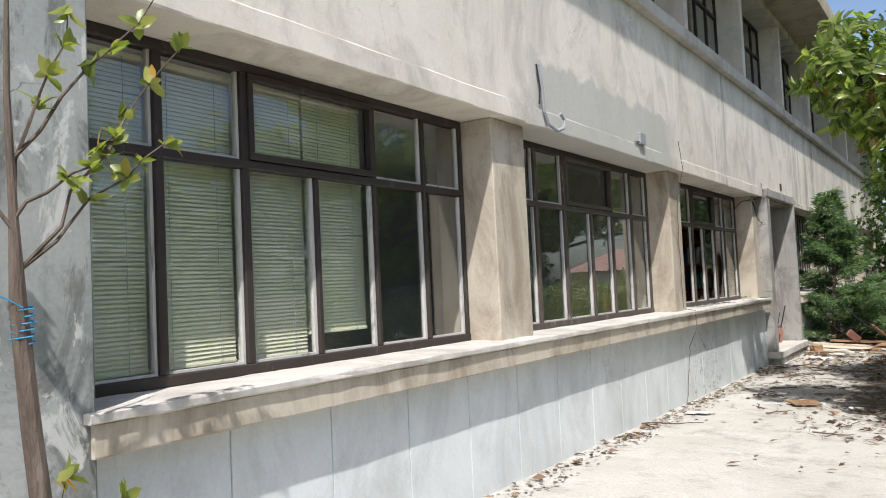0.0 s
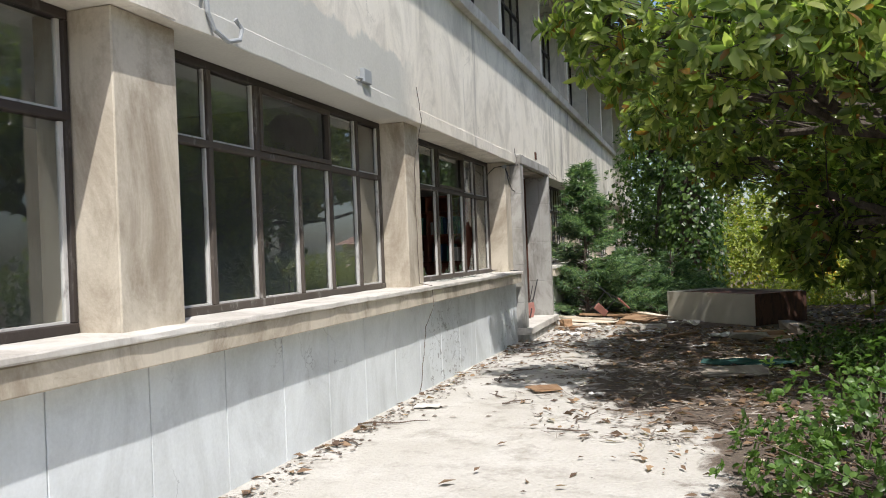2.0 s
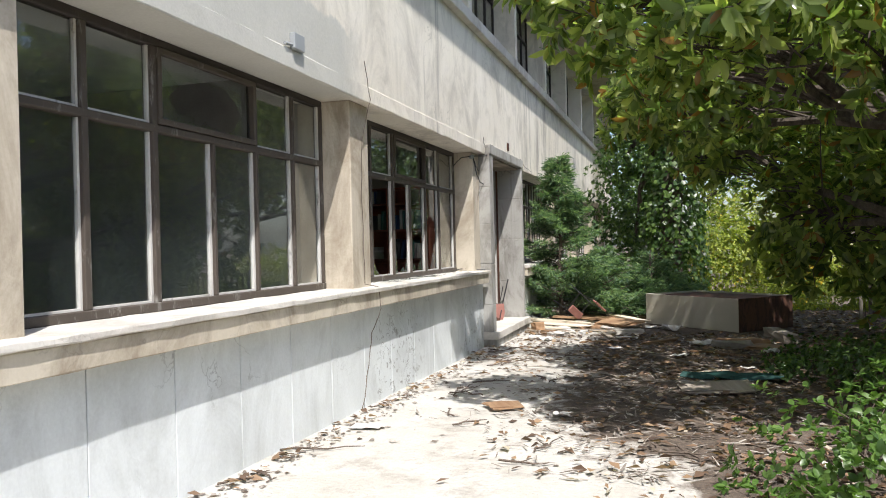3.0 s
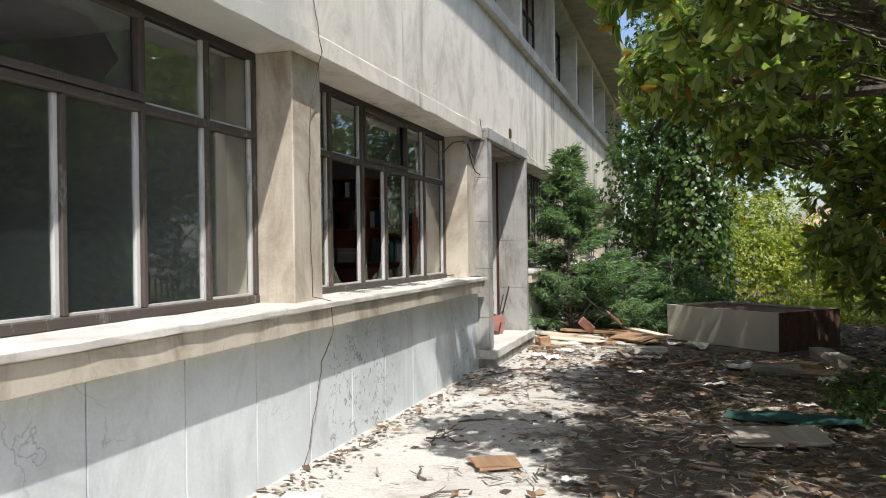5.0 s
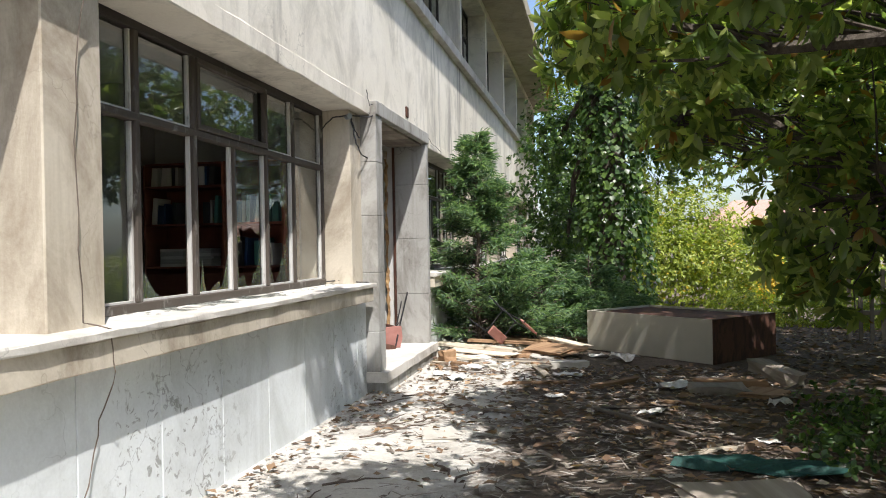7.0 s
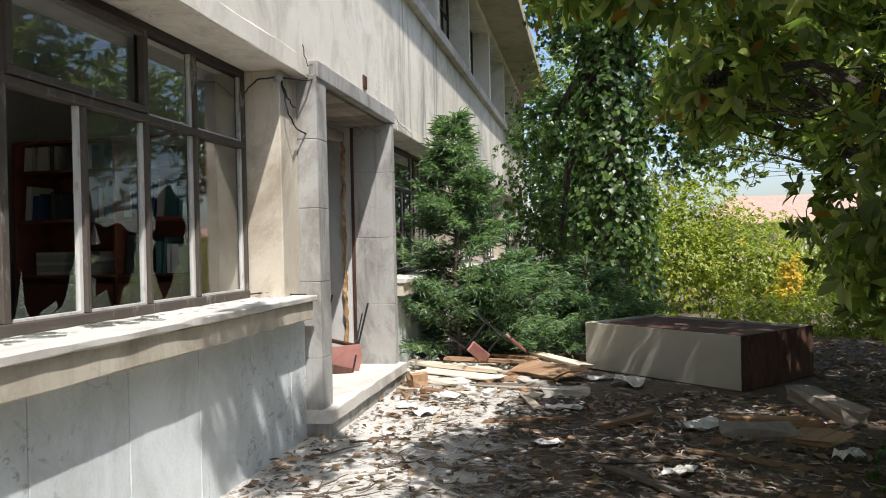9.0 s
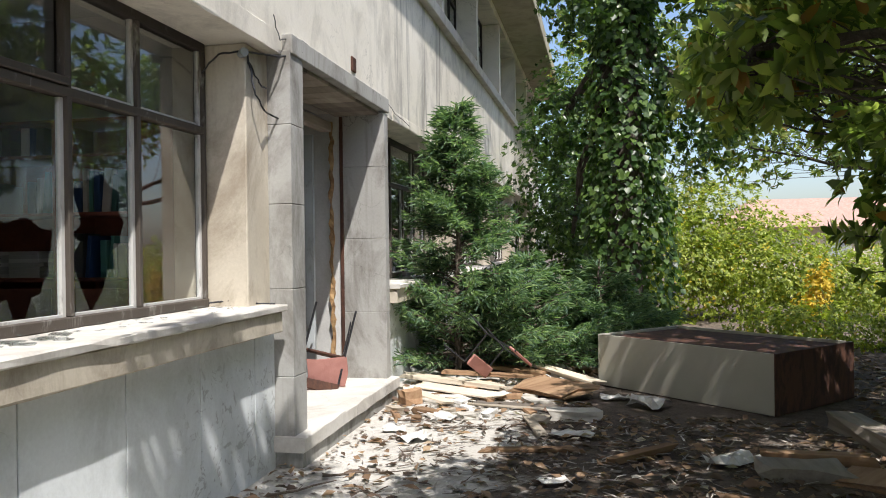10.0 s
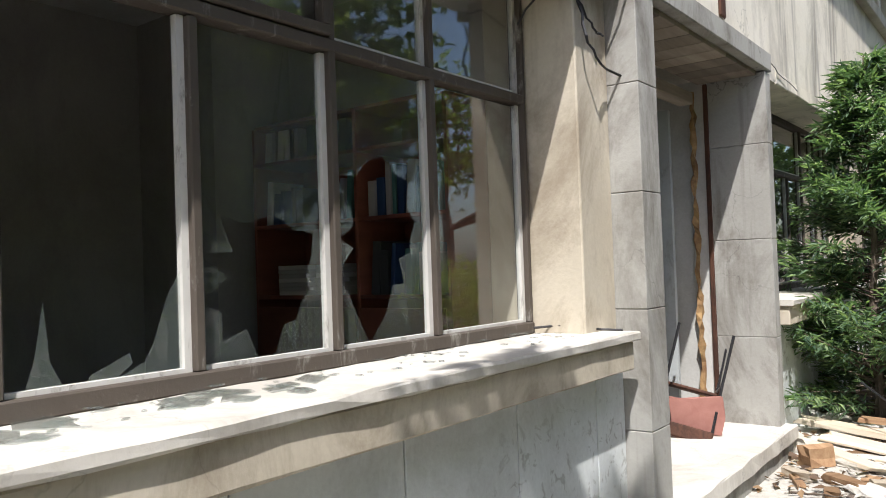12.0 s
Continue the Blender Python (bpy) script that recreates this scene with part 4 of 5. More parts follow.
def conifer(x, y, h, width, seed, label):
    """A young juniper: tiers of drooping feathery sprays round a thin stem."""
    rng, pr = np.random.default_rng(seed), random.Random(seed)
    z = ground_z(x, y)
    tree = empty("juniper", (x, y, z), label, "shrub")
    bm = bmesh.new()
    tube(bm, limb(pr, (x, y, z - 0.1), (x, y, z + h), 0.03, 8), [0.05 * (1.05 - k / 9) for k in range(9)], 6)
    base, ways, ups, ln = [], [], [], []
    for k in range(int(150 * h / 3)):
        t = pr.random() ** 1.25
        zz = z + 0.15 + t * (h - 0.2)
        reach = width * (1 - t) ** 1.05 * pr.uniform(0.5, 1.12) + 0.1
        a = pr.uniform(0, 6.283)
        out = Vector((math.cos(a), math.sin(a), 0))
        tip = Vector((x, y, zz)) + out * reach + Vector((0, 0, reach * pr.uniform(0.0, 0.45)))
        path = limb(pr, (x, y, zz - 0.05), tip, 0.03, 4)
        part("branch", tube(bmesh.new(), path, [0.012, 0.010, 0.008, 0.005, 0.003], 4), M_TWIG, tree)
        for s in range(int(28 + 44 * reach)):
            u = pr.uniform(0.15, 1.0)
            p = Vector((x, y, zz - 0.05)).lerp(tip, u)
            side = Vector((-out.y, out.x, 0)) * pr.uniform(-1, 1)
            w = out * 0.7 + side + Vector((0, 0, pr.uniform(-0.35, 0.45)))
            q = p + w * pr.uniform(0, 0.12)
            for _ in range(3):
                base.append(q + Vector((pr.uniform(-.05, .05), pr.uniform(-.05, .05), pr.uniform(-.04, .04))))
                ways.append(w + Vector((pr.uniform(-.6, .6), pr.uniform(-.6, .6), pr.uniform(-.3, .4))))
                ups.append((pr.uniform(-.5, .5), pr.uniform(-.5, .5), 1))
                ln.append(pr.uniform(0.06, 0.16))
    part("trunk", bm, M_TWIG, tree)
    ln = np.array(ln)
    c = new("crown", leaf_mesh("crown", np.array(base), np.array(ways), np.array(ups), ln, ln * 0.16, LEAF_PLAIN, L_JUNIPER))
    c.parent, c.matrix_parent_inverse = tree, tree.matrix_basis.inverted()


conifer(-2.55, 19.0, 3.4, 1.3, 3, "young blue-green juniper growing against the wall")
conifer(-1.7, 19.6, 1.5, 1.2, 4, "low spreading blue-green juniper beside the wall")
conifer(-0.8, 20.6, 1.4, 1.2, 5, "low dark green juniper near the cabinet")


def bush(name, blobs, count, length, wide, mat, seed, label, category="shrub", stems=10, per=5, shell=0.3, fine=False):
    rng, pr = np.random.default_rng(seed), random.Random(seed)
    x, y = np.mean([b[0] for b in blobs]), np.mean([b[1] for b in blobs])
    z = ground_z(x, y)
    b = empty(name, (x, y, z), label, category)
    c, d = blob_points(rng, blobs, count, shell)
    c[:, 2] = np.maximum(c[:, 2], z + 0.03)
    for k in range(stems):
        i = pr.randrange(count)
        bm = bmesh.new()
        tube(bm, limb(pr, (x + pr.uniform(-.2, .2), y + pr.uniform(-.2, .2), z - 0.05), c[i], 0.08, 4), [0.009, 0.008, 0.006, 0.004, 0.002], 4)
        part("stem", bm, M_TWIG, b)
    bases, w, ups, ln = rosettes(rng, c, d + np.array([0, 0, 0.5]), per, length, 0.9, 0.15)
    o = new("leaves", leaf_mesh("leaves", bases, w, ups, ln, ln * wide, LEAF_FINE if fine else LEAF_PLAIN, mat))
    o.parent, o.matrix_parent_inverse = b, b.matrix_basis.inverted()


bush("hedge", [(0.8, 26, 0.9, 1.4, 1.0, 1.3), (2.6, 26.5, 0.8, 1.6, 1.0, 1.2), (1.6, 27, 1.6, 1.4, 1.0, 1.4), (4.2, 26.5, 0.5, 1.6, 1, 0.9)], 6500, 0.09, 0.55, L_HEDGE, 51, "sunlit yellow-green hedge behind the yard", "hedge")
bush("hedge", [(6.4, 30, 0.7, 2.4, 1.2, 1.2), (9.5, 31, 0.5, 2.6, 1.2, 1.2), (3.6, 31, 0.9, 1.8, 1.2, 1.5)], 4200, 0.11, 0.5, L_HEDGE, 52, "sunlit overgrown hedge in the distance", "hedge")
bush("hedge", [(2.2, 22.0, 0.1, 1.2, 1.0, 0.5), (4.4, 21.8, 0.1, 1.5, 1.0, 0.6), (6.8, 22.4, 0.1, 1.5, 1.2, 0.6)], 4200, 0.08, 0.5, L_HEDGE, 57, "low sunlit green undergrowth behind the cabinet", "undergrowth", stems=20)
bush("privet_bush", [(1.6, 12.9, 0.05, 0.5, 0.6, 0.28), (2.3, 13.8, 0.05, 0.6, 0.6, 0.3)], 260, 0.06, 0.55, L_PRIVET, 65, "small green shoots among the leaf mould", per=6, fine=True, stems=20, shell=0.1)
bush("yellow_bush", [(3.0, 24.2, 0.7, 0.28, 0.3, 0.5), (2.8, 24.0, 0.3, 0.3, 0.3, 0.3)], 320, 0.06, 0.8, L_YELLOW, 53, "yellow-flowering shrub behind the cabinet")
bush("dark_bush", [(-1.9, 27, 2.6, 1.1, 1.4, 2.4), (-0.6, 26, 1.6, 1.2, 1.2, 1.8), (-1.6, 31, 4.0, 1.3, 1.8, 3.0)], 2600, 0.13, 0.6, L_IVY, 54, "dark green thicket at the corner of the building", "thicket")
bush("dark_bush", [(5.2, 14.2, 1.0, 1.5, 1.4, 1.0), (4.6, 16.0, 0.9, 1.2, 1.2, 0.9)], 1300, 0.14, 0.55, L_MAGNOLIA, 55, "dark green shrubs under the magnolia", "shrub")
bush("low_undergrowth", [(0.95, 12.5, 0.0, 0.4, 0.7, 0.2), (1.5, 12.0, 0.05, 0.5, 0.7, 0.25), (1.45, 13.6, 0.0, 0.6, 0.6, 0.25), (2.3, 12.6, 0.1, 0.6, 0.8, 0.35)], 520, 0.06, 0.6, L_IVY, 66, "low dark green creepers among brown leaves", per=6, fine=True, stems=30, shell=0.1)
bush("privet_bush", [(0.75, 7.9, 0.2, 0.7, 0.7, 0.4), (1.4, 8.9, 0.22, 0.7, 0.8, 0.45)], 360, 0.062, 0.55, L_PRIVET, 61, "bright green privet shoots beside the concrete", per=6, fine=True, stems=40, shell=0.1)
bush("privet_bush", [(1.6, 7.1, 0.22, 0.6, 0.6, 0.42), (0.45, 6.9, 0.08, 0.55, 0.5, 0.3), (1.1, 6.2, 0.15, 0.5, 0.6, 0.35)], 480, 0.062, 0.55, L_PRIVET, 62, "bright green privet shoots beside the concrete", per=6, fine=True, stems=40, shell=0.1)
bush("privet_bush", [(1.9, 10.2, 0.3, 0.7, 0.9, 0.45), (1.8, 11.6, 0.05, 0.5, 0.6, 0.3)], 320, 0.062, 0.55, L_PRIVET, 63, "green privet shoots under the magnolia", per=6, fine=True, stems=40, shell=0.1)
bush("privet_bush", [(2.4, 5.8, 0.4, 0.7, 0.8, 0.5)], 420, 0.062, 0.55, L_PRIVET, 64, "green privet shoots at the side of the yard", per=6, fine=True, stems=30, shell=0.1)

magnolia((11.5, 33.5), 8.0, 0.25, [(3.5, 33, 6.5, 2.4, 2.0, 2.2), (7.0, 33, 6.8, 2.4, 2.0, 2.4), (5.0, 34, 9.0, 3.0, 2.0, 2.0), (9.5, 32, 6.0, 2.2, 2.0, 2.6), (3.4, 33, 4.2, 1.6, 1.2, 1.3), (6.0, 33, 4.6, 2.0, 1.2, 1.5)], 2600, 46, "tall tree far behind the yard", 7, 0.24, False)
magnolia((-0.6, 34.0), 9.0, 0.25, [(-1.2, 33, 5.0, 1.3, 2.0, 2.6), (0.6, 34, 6.6, 2.0, 2.0, 2.4), (-0.6, 35, 8.8, 2.0, 2.0, 2.0), (1.4, 34, 3.4, 1.4, 1.6, 2.0)], 1300, 47, "tall tree behind the building's end", 7, 0.24, False)
magnolia((11.0, 22.0), 7.0, 0.22, [(9.5, 22, 3.4, 2.2, 2.2, 2.6), (11.5, 23, 5.6, 2.6, 2.4, 2.2), (8.0, 21, 5.8, 1.8, 1.8, 1.8)], 1000, 48, "dark tree at the far side of the yard", 7, 0.22, False)

# sapling beside the pier
rng, pr = np.random.default_rng(71), random.Random(71)
sap = empty("sapling", (-2.62, 1.33, -0.04), "thin bare sapling with sparse yellow-green leaves", "sapling")
bm = bmesh.new()
tube(bm, [(-2.62, 1.46, -0.1), (-2.62, 1.43, 0.3), (-2.61, 1.40, 0.7), (-2.62, 1.36, 1.1), (-2.61, 1.32, 1.5), (-2.61, 1.31, 1.8), (-2.6, 1.29, 2.2), (-2.6, 1.30, 2.9)], [0.042, 0.040, 0.037, 0.034, 0.030, 0.016, 0.012, 0.004], 8)
tips = []
for a, b in (((-2.61, 1.32, 1.62), (-2.52, 1.86, 2.12)), ((-2.61, 1.32, 1.62), (-2.45, 1.88, 2.48)), ((-2.6, 1.31, 1.8), (-2.5, 1.62, 2.1)), ((-2.6, 1.31, 2.0), (-2.5, 1.80, 2.66)),
             ((-2.6, 1.31, 1.75), (-2.7, 1.1, 2.4)), ((-2.6, 1.31, 1.9), (-2.5, 1.45, 2.5)), ((-2.62, 1.33, 0.3), (-2.45, 1.38, 0.95)), ((-2.62, 1.33, 0.2), (-2.4, 1.55, 0.85))):
    path = limb(pr, a, b, 0.03, 6)
    part("branch", tube(bmesh.new(), path, [0.008, 0.007, 0.006, 0.005, 0.004, 0.003, 0.002], 5), M_TWIG, sap)
    tips += [path[6], path[5], path[4], path[3]]
part("stem", bm, M_TWIG, sap)
c = np.array([list(p) for p in tips])
bases, w, ups, ln = rosettes(rng, c, rng.normal(size=c.shape) * 0.5 + np.array([0.2, 0.2, 0.6]), 8, 0.075, 0.8, 0.1)
o = new("leaves", leaf_mesh("leaves", bases, w, ups, ln, ln * 0.5, LEAF_FINE, L_SAPLING))
o.parent, o.matrix_parent_inverse = sap, sap.matrix_basis.inverted()
bm = bmesh.new()
tube(bm, [(-2.615 + 0.040 * math.cos(k * 1.1), 1.335 + 0.040 * math.sin(k * 1.1), 1.38 + 0.004 * k) for k in range(34)], [0.0025] * 34, 4)
tube(bm, [(-2.58, 1.32, 1.50), (-2.6, 1.28, 1.53), (-2.62, 1.2, 1.57), (-2.64, 1.1, 1.6)], [0.0025] * 4, 4)
thing("blue_twine", bm, M_BLUE, "blue twine wound round the sapling stem", "twine")

# leaf litter
rng = np.random.default_rng(81)
n = 22000
x = rng.uniform(-3.05, 4.5, n)
y = rng.uniform(1.5, 21, n)
dens = np.clip((x + 1.9) / 2.2, 0.0, 1) * np.clip((y - 6.5) / 3.5, 0, 1) * 0.8 + np.clip((x - 0.0) / 0.5, 0, 1) * 0.8 + (x < -2.85) * 0.55 * np.clip((y - 3) / 5, 0, 1) + np.clip((y - 11) / 4, 0, 1) * 0.4 + 0.0012
keep = (rng.uniform(size=n) < dens) & ~((x < -2.88) & (y > 14.7) & (y < 17.4)) & ~((x > -0.9) & (x < 1.6) & (y > 16.7) & (y < 18.6))
x, y = x[keep], y[keep]
n = len(x)
base = np.stack([x, y, np.array([ground_z(a, b) for a, b in zip(x, y)]) + rng.uniform(0.012, 0.035, n)], 1)
ang = rng.uniform(0, 6.283, n)
ways = np.stack([np.cos(ang), np.sin(ang), rng.uniform(-0.15, 0.3, n)], 1)
ln = rng.uniform(0.03, 0.14, n)
lit = new("leaf_litter", leaf_mesh("leaf_litter", base, ways, rng.normal(size=(n, 3)) * 0.35 + np.array([0, 0, 1]), ln, ln * rng.uniform(0.3, 0.6, n), LEAF_PLAIN, L_DRY))
tagged(lit, "dry brown magnolia leaves scattered over the ground", "leaf litter", kind="stuff")
# ---- the cabinet lying in the yard ----
cab = empty("metal_cabinet", (0.75, 16.9, -0.14), "cream steel cabinet lying on its side with a rusted end", "cabinet")
L, D, H = 2.14, 1.40, 0.57
way = Vector((-0.81 - 0.75, 18.36 - 16.9, 0)).normalized()
turn = math.degrees(math.atan2(way.y, way.x))
cab_m = pose(0.75, 16.9, -0.13, 0, 0, turn)


def cab_part(name, bm, mat, label=""):
    bm.transform(cab_m)
    return part(name, bm, mat, cab, label)


cab_part("side_panel", bm_box(0.0, L, -0.015, 0.0, 0, H, 0.004), M_CABINET)
cab_part("side_panel", bm_box(0.0, L, -D, -D + 0.015, 0, H, 0.004), M_CABINET)
cab_part("end_panel", bm_box(-0.015, 0.0, -D, 0, 0, H, 0.003), M_RUST, "rust-brown end panel")
cab_part("end_panel", bm_box(L, L + 0.015, -D, 0, 0, H, 0.003), M_CABINET)
cab_part("back_panel", bm_box(0, L, -D + 0.015, -0.015, 0.0, 0.015), M_CABINET)
cab_part("door", bm_box(0.02, L - 0.02, -D + 0.03, -0.03, H - 0.05, H - 0.03, 0.003), M_RUST, "dark sunken door")

# ---- rubble and wreckage ----
pr = random.Random(91)


def on_ground(x, y, dz=0.0):
    return ground_z(x, y) + 0.005 + dz


def plank(x, y, length, width, thick, rz, mat, label, tilt=0.0, dz=0.0, name="plank", seed=0):
    """A splintered board: its ends broken off uneven."""
    rng = random.Random(seed or int(x * 1000 + y * 77))
    bm = bm_box(-width / 2, width / 2, -length / 2, length / 2, 0, thick)
    bmesh.ops.bisect_plane(bm, geom=bm.verts[:] + bm.edges[:] + bm.faces[:], plane_co=(rng.uniform(-0.2, 0.2) * width, 0, 0), plane_no=(1, 0, 0))
    bmesh.ops.bisect_plane(bm, geom=bm.verts[:] + bm.edges[:] + bm.faces[:], plane_co=(0, 0.1 * length, 0), plane_no=(0, 1, 0))
    for v in bm.verts:
        if abs(abs(v.co.y) - length / 2) < 1e-4:
            v.co.y += rng.uniform(-0.1, 0.1) * min(length, 0.8)
        v.co.x += rng.uniform(-0.08, 0.08) * width
    bmesh.ops.bevel(bm, geom=bm.edges[:], offset=min(0.004, thick * 0.2), segments=1, affect="EDGES")
    ob = thing(name, bm, mat, label, "plank" if name == "plank" else "board", "wreckage in the yard")
    ob.matrix_basis = pose(x, y, on_ground(x, y, dz + abs(math.sin(radians(tilt))) * length / 2), tilt, 0, rz)
    return ob


def slab(x, y, sx, sy, sz, rz, mat, label, name, category, dz=0.0, tilt=0.0):
    """A broken lump with knocked-off corners."""
    rng = random.Random(int(x * 999 + y * 31))
    bm = bm_box(-sx / 2, sx / 2, -sy / 2, sy / 2, 0, sz)
    bmesh.ops.subdivide_edges(bm, edges=bm.edges[:], cuts=1, use_grid_fill=True)
    for v in bm.verts:
        k = 0.10 if v.co.z > 0.001 else 0.05
        v.co += Vector((rng.uniform(-k, k) * sx, rng.uniform(-k, k) * sy, rng.uniform(-k, k) * sz if v.co.z > 0.001 else 0))
    ob = thing(name, bm, mat, label, category, "wreckage in the yard")
    ob.matrix_basis = pose(x, y, on_ground(x, y, dz), tilt, 0, rz)
    return ob


def sheet(x, y, sx, sy, rz, mat, label, name="paper_sheet", category="paper", lift=0.03):
    """A crumpled sheet with thickness."""
    rng = random.Random(int(x * 555 + y * 91))
    bm = bmesh.new()
    g = bmesh.ops.create_grid(bm, x_segments=5, y_segments=5, size=0.5)
    for v in bm.verts:
        v.co = Vector((v.co.x * sx + rng.uniform(-0.05, 0.05) * sx, v.co.y * sy + rng.uniform(-0.05, 0.05) * sy, rng.uniform(0, lift)))
    bmesh.ops.solidify(bm, geom=bm.faces[:], thickness=0.003)
    ob = thing(name, bm, mat, label, category, "litter in the yard")
    ob.matrix_basis = pose(x, y, on_ground(x, y, 0.012), 0, 0, rz)
    return ob



BROWN, PALE, GREY = "splintered brown wooden plank among the rubble", "pale raw wooden board lying on the rubble", "grey weathered plank lying on leaf mould"
slab(0.18, 11.42, 0.68, 0.55, 0.03, 12, M_WOOD_GREY, "warped grey chipboard panel lying on leaf mould", "board", "board", 0.03)
slab(-1.95, 12.9, 0.26, 0.42, 0.025, 15, M_RUBBLE, "pale broken tile lying on the concrete", "broken_tile", "tile")
slab(-1.78, 10.15, 0.30, 0.26, 0.02, 30, M_WOOD, "brown board fragment lying on the concrete", "board", "board", 0.02)
slab(-1.30, 17.6, 0.75, 0.5, 0.05, -40, M_WOOD, "thick brown veneered panel lying on rubble", "board", "board", 0.07, 4)
slab(-1.04, 16.57, 0.46, 0.22, 0.09, 2, M_RUBBLE, "pale block of broken masonry", "masonry_block", "block")
slab(0.55, 15.04, 0.55, 0.32, 0.09, 3, M_WOOD_GREY, "stacked grey boards on leaf mould", "board", "board")
slab(0.95, 14.95, 0.36, 0.40, 0.05, -35, M_WOOD, "brown board on leaf mould", "board", "board")
slab(1.30, 16.0, 0.22, 1.2, 0.14, 8, M_WOOD_GREY, "mossy concrete kerb block beside the cabinet", "kerb_block", "kerb")
slab(-3.0, 17.42, 0.25, 0.2, 0.12, 20, M_RUBBLE, "broken plaster lump beside the threshold", "masonry_block", "block")
slab(-2.70, 17.05, 0.22, 0.16, 0.14, 50, M_WOOD, "broken brown timber end beside the threshold", "timber_block", "block")
for x, y, l, w, th, rz, mat, label, dz, tilt in (
        (-2.32, 17.52, 1.1, 0.30, 0.02, 60, M_WOOD_PALE, PALE, 0.05, 0), (-2.65, 17.36, 1.1, 0.14, 0.03, 45, M_WOOD_PALE, PALE, 0.02, 0),
        (-1.79, 18.84, 0.9, 0.2, 0.05, 58, M_WOOD, BROWN, 0.04, 2), (-1.2, 18.5, 1.2, 0.16, 0.04, 38, M_WOOD_PALE, PALE, 0.06, 2),
        (-1.36, 16.12, 0.6, 0.09, 0.025, 18, M_WOOD_PALE, PALE, 0.01, 3), (-1.33, 15.4, 0.74, 0.08, 0.03, -82, M_WOOD, BROWN, 0.0, 0),
        (-0.49, 15.34, 0.6, 0.08, 0.05, -48, M_WOOD, BROWN, 0.0, 2), (-2.45, 18.05, 1.3, 0.16, 0.05, 72, M_WOOD_PALE, PALE, 0.02, 2),
        (-2.1, 18.2, 1.0, 0.12, 0.04, 95, M_WOOD, BROWN, 0.08, 3), (-1.95, 17.0, 1.5, 0.05, 0.02, 78, M_WOOD_PALE, PALE, 0.01, 0),
        (-1.6, 17.05, 0.8, 0.16, 0.03, 85, M_WOOD_GREY, GREY, 0.0, 0), (-0.6, 18.9, 1.3, 0.12, 0.04, 50, M_WOOD, BROWN, 0.02, 0),
        (-0.28, 13.45, 1.1, 0.035, 0.03, 41, M_WOOD_GREY, GREY, 0.01, 1), (0.1, 12.6, 0.5, 0.05, 0.03, -60, M_WOOD_PALE, PALE, 0.0, 0),
        (-0.5, 14.2, 0.7, 0.05, 0.02, 100, M_WOOD_GREY, GREY, 0.0, 0), (-1.6, 13.9, 0.6, 0.07, 0.02, 75, M_WOOD_GREY, GREY, 0.0, 0),
        (0.3, 14.3, 0.8, 0.05, 0.03, 60, M_WOOD, BROWN, 0.0, 0), (0.7, 15.3, 0.7, 0.12, 0.08, 87, M_WOOD, BROWN, 0.02, 0),
        (-2.75, 16.6, 0.5, 0.06, 0.03, 25, M_WOOD, BROWN, 0.0, 0), (1.66, 13.46, 0.8, 0.04, 0.03, -43, M_WOOD_PALE, PALE, 0.06, 0),
        (-1.0, 12.3, 0.45, 0.04, 0.02, 30, M_WOOD_GREY, GREY, 0.0, 0), (-0.2, 10.4, 0.5, 0.03, 0.02, 70, M_WOOD_GREY, GREY, 0.0, 0)):
    plank(x, y, l, w, th, rz, mat, label, tilt, dz)
for x, y, sx, sy, rz, lift in ((-1.03, 15.9, 0.34, 0.2, -7, 0.04), (0.15, 15.28, 0.43, 0.2, 28, 0.07), (-0.35, 17.2, 0.35, 0.25, -30, 0.10), (-0.65, 17.5, 0.3, 0.16, 10, 0.05),
                              (-2.75, 9.12, 0.25, 0.17, 10, 0.015), (-2.9, 18.6, 0.3, 0.25, 20, 0.12), (-1.35, 19.3, 0.25, 0.2, 10, 0.1), (-0.2, 13.9, 0.3, 0.15, 60, 0.05),
                              (-1.1, 14.6, 0.2, 0.15, 30, 0.03), (0.9, 8.6, 0.3, 0.16, 10, 0.06), (-2.3, 15.6, 0.25, 0.2, 45, 0.05), (-2.55, 15.9, 0.2, 0.15, 5, 0.04), (-1.2, 9.9, 0.15, 0.12, 5, 0.03),
                              (0.6, 12.9, 0.18, 0.14, 5, 0.04), (1.0, 14.4, 0.2, 0.12, 35, 0.08), (-2.2, 16.4, 0.3, 0.2, 80, 0.03)):
    sheet(x, y, sx, sy, rz, M_PAPER, "crumpled dirty white paper on the ground", lift=lift)
sheet(0.4, 12.15, 1.1, 0.28, -10, M_TARP, "torn dark green netting lying on leaf mould", "netting", "netting", 0.08)

for k in range(46):
    x, y = pr.uniform(-2.85, -1.3), pr.uniform(16.2, 18.6)
    slab(x, y, pr.uniform(0.08, 0.3), pr.uniform(0.06, 0.2), pr.uniform(0.02, 0.06), pr.uniform(0, 180), pr.choice((M_RUBBLE, M_PAPER, M_PAPER, M_WOOD_PALE, M_WOOD)), "broken plaster and wood fragment in the rubble heap", "rubble_piece", "rubble", 0.0)
sheet(-2.45, 17.5, 0.9, 0.35, -20, M_PAPER, "pale sheet of board lying on the rubble heap", "board", "board", 0.05)
sheet(-1.2, 18.55, 0.9, 0.25, -50, M_PAPER, "pale sheet of board lying on the rubble heap", "board", "board", 0.08)


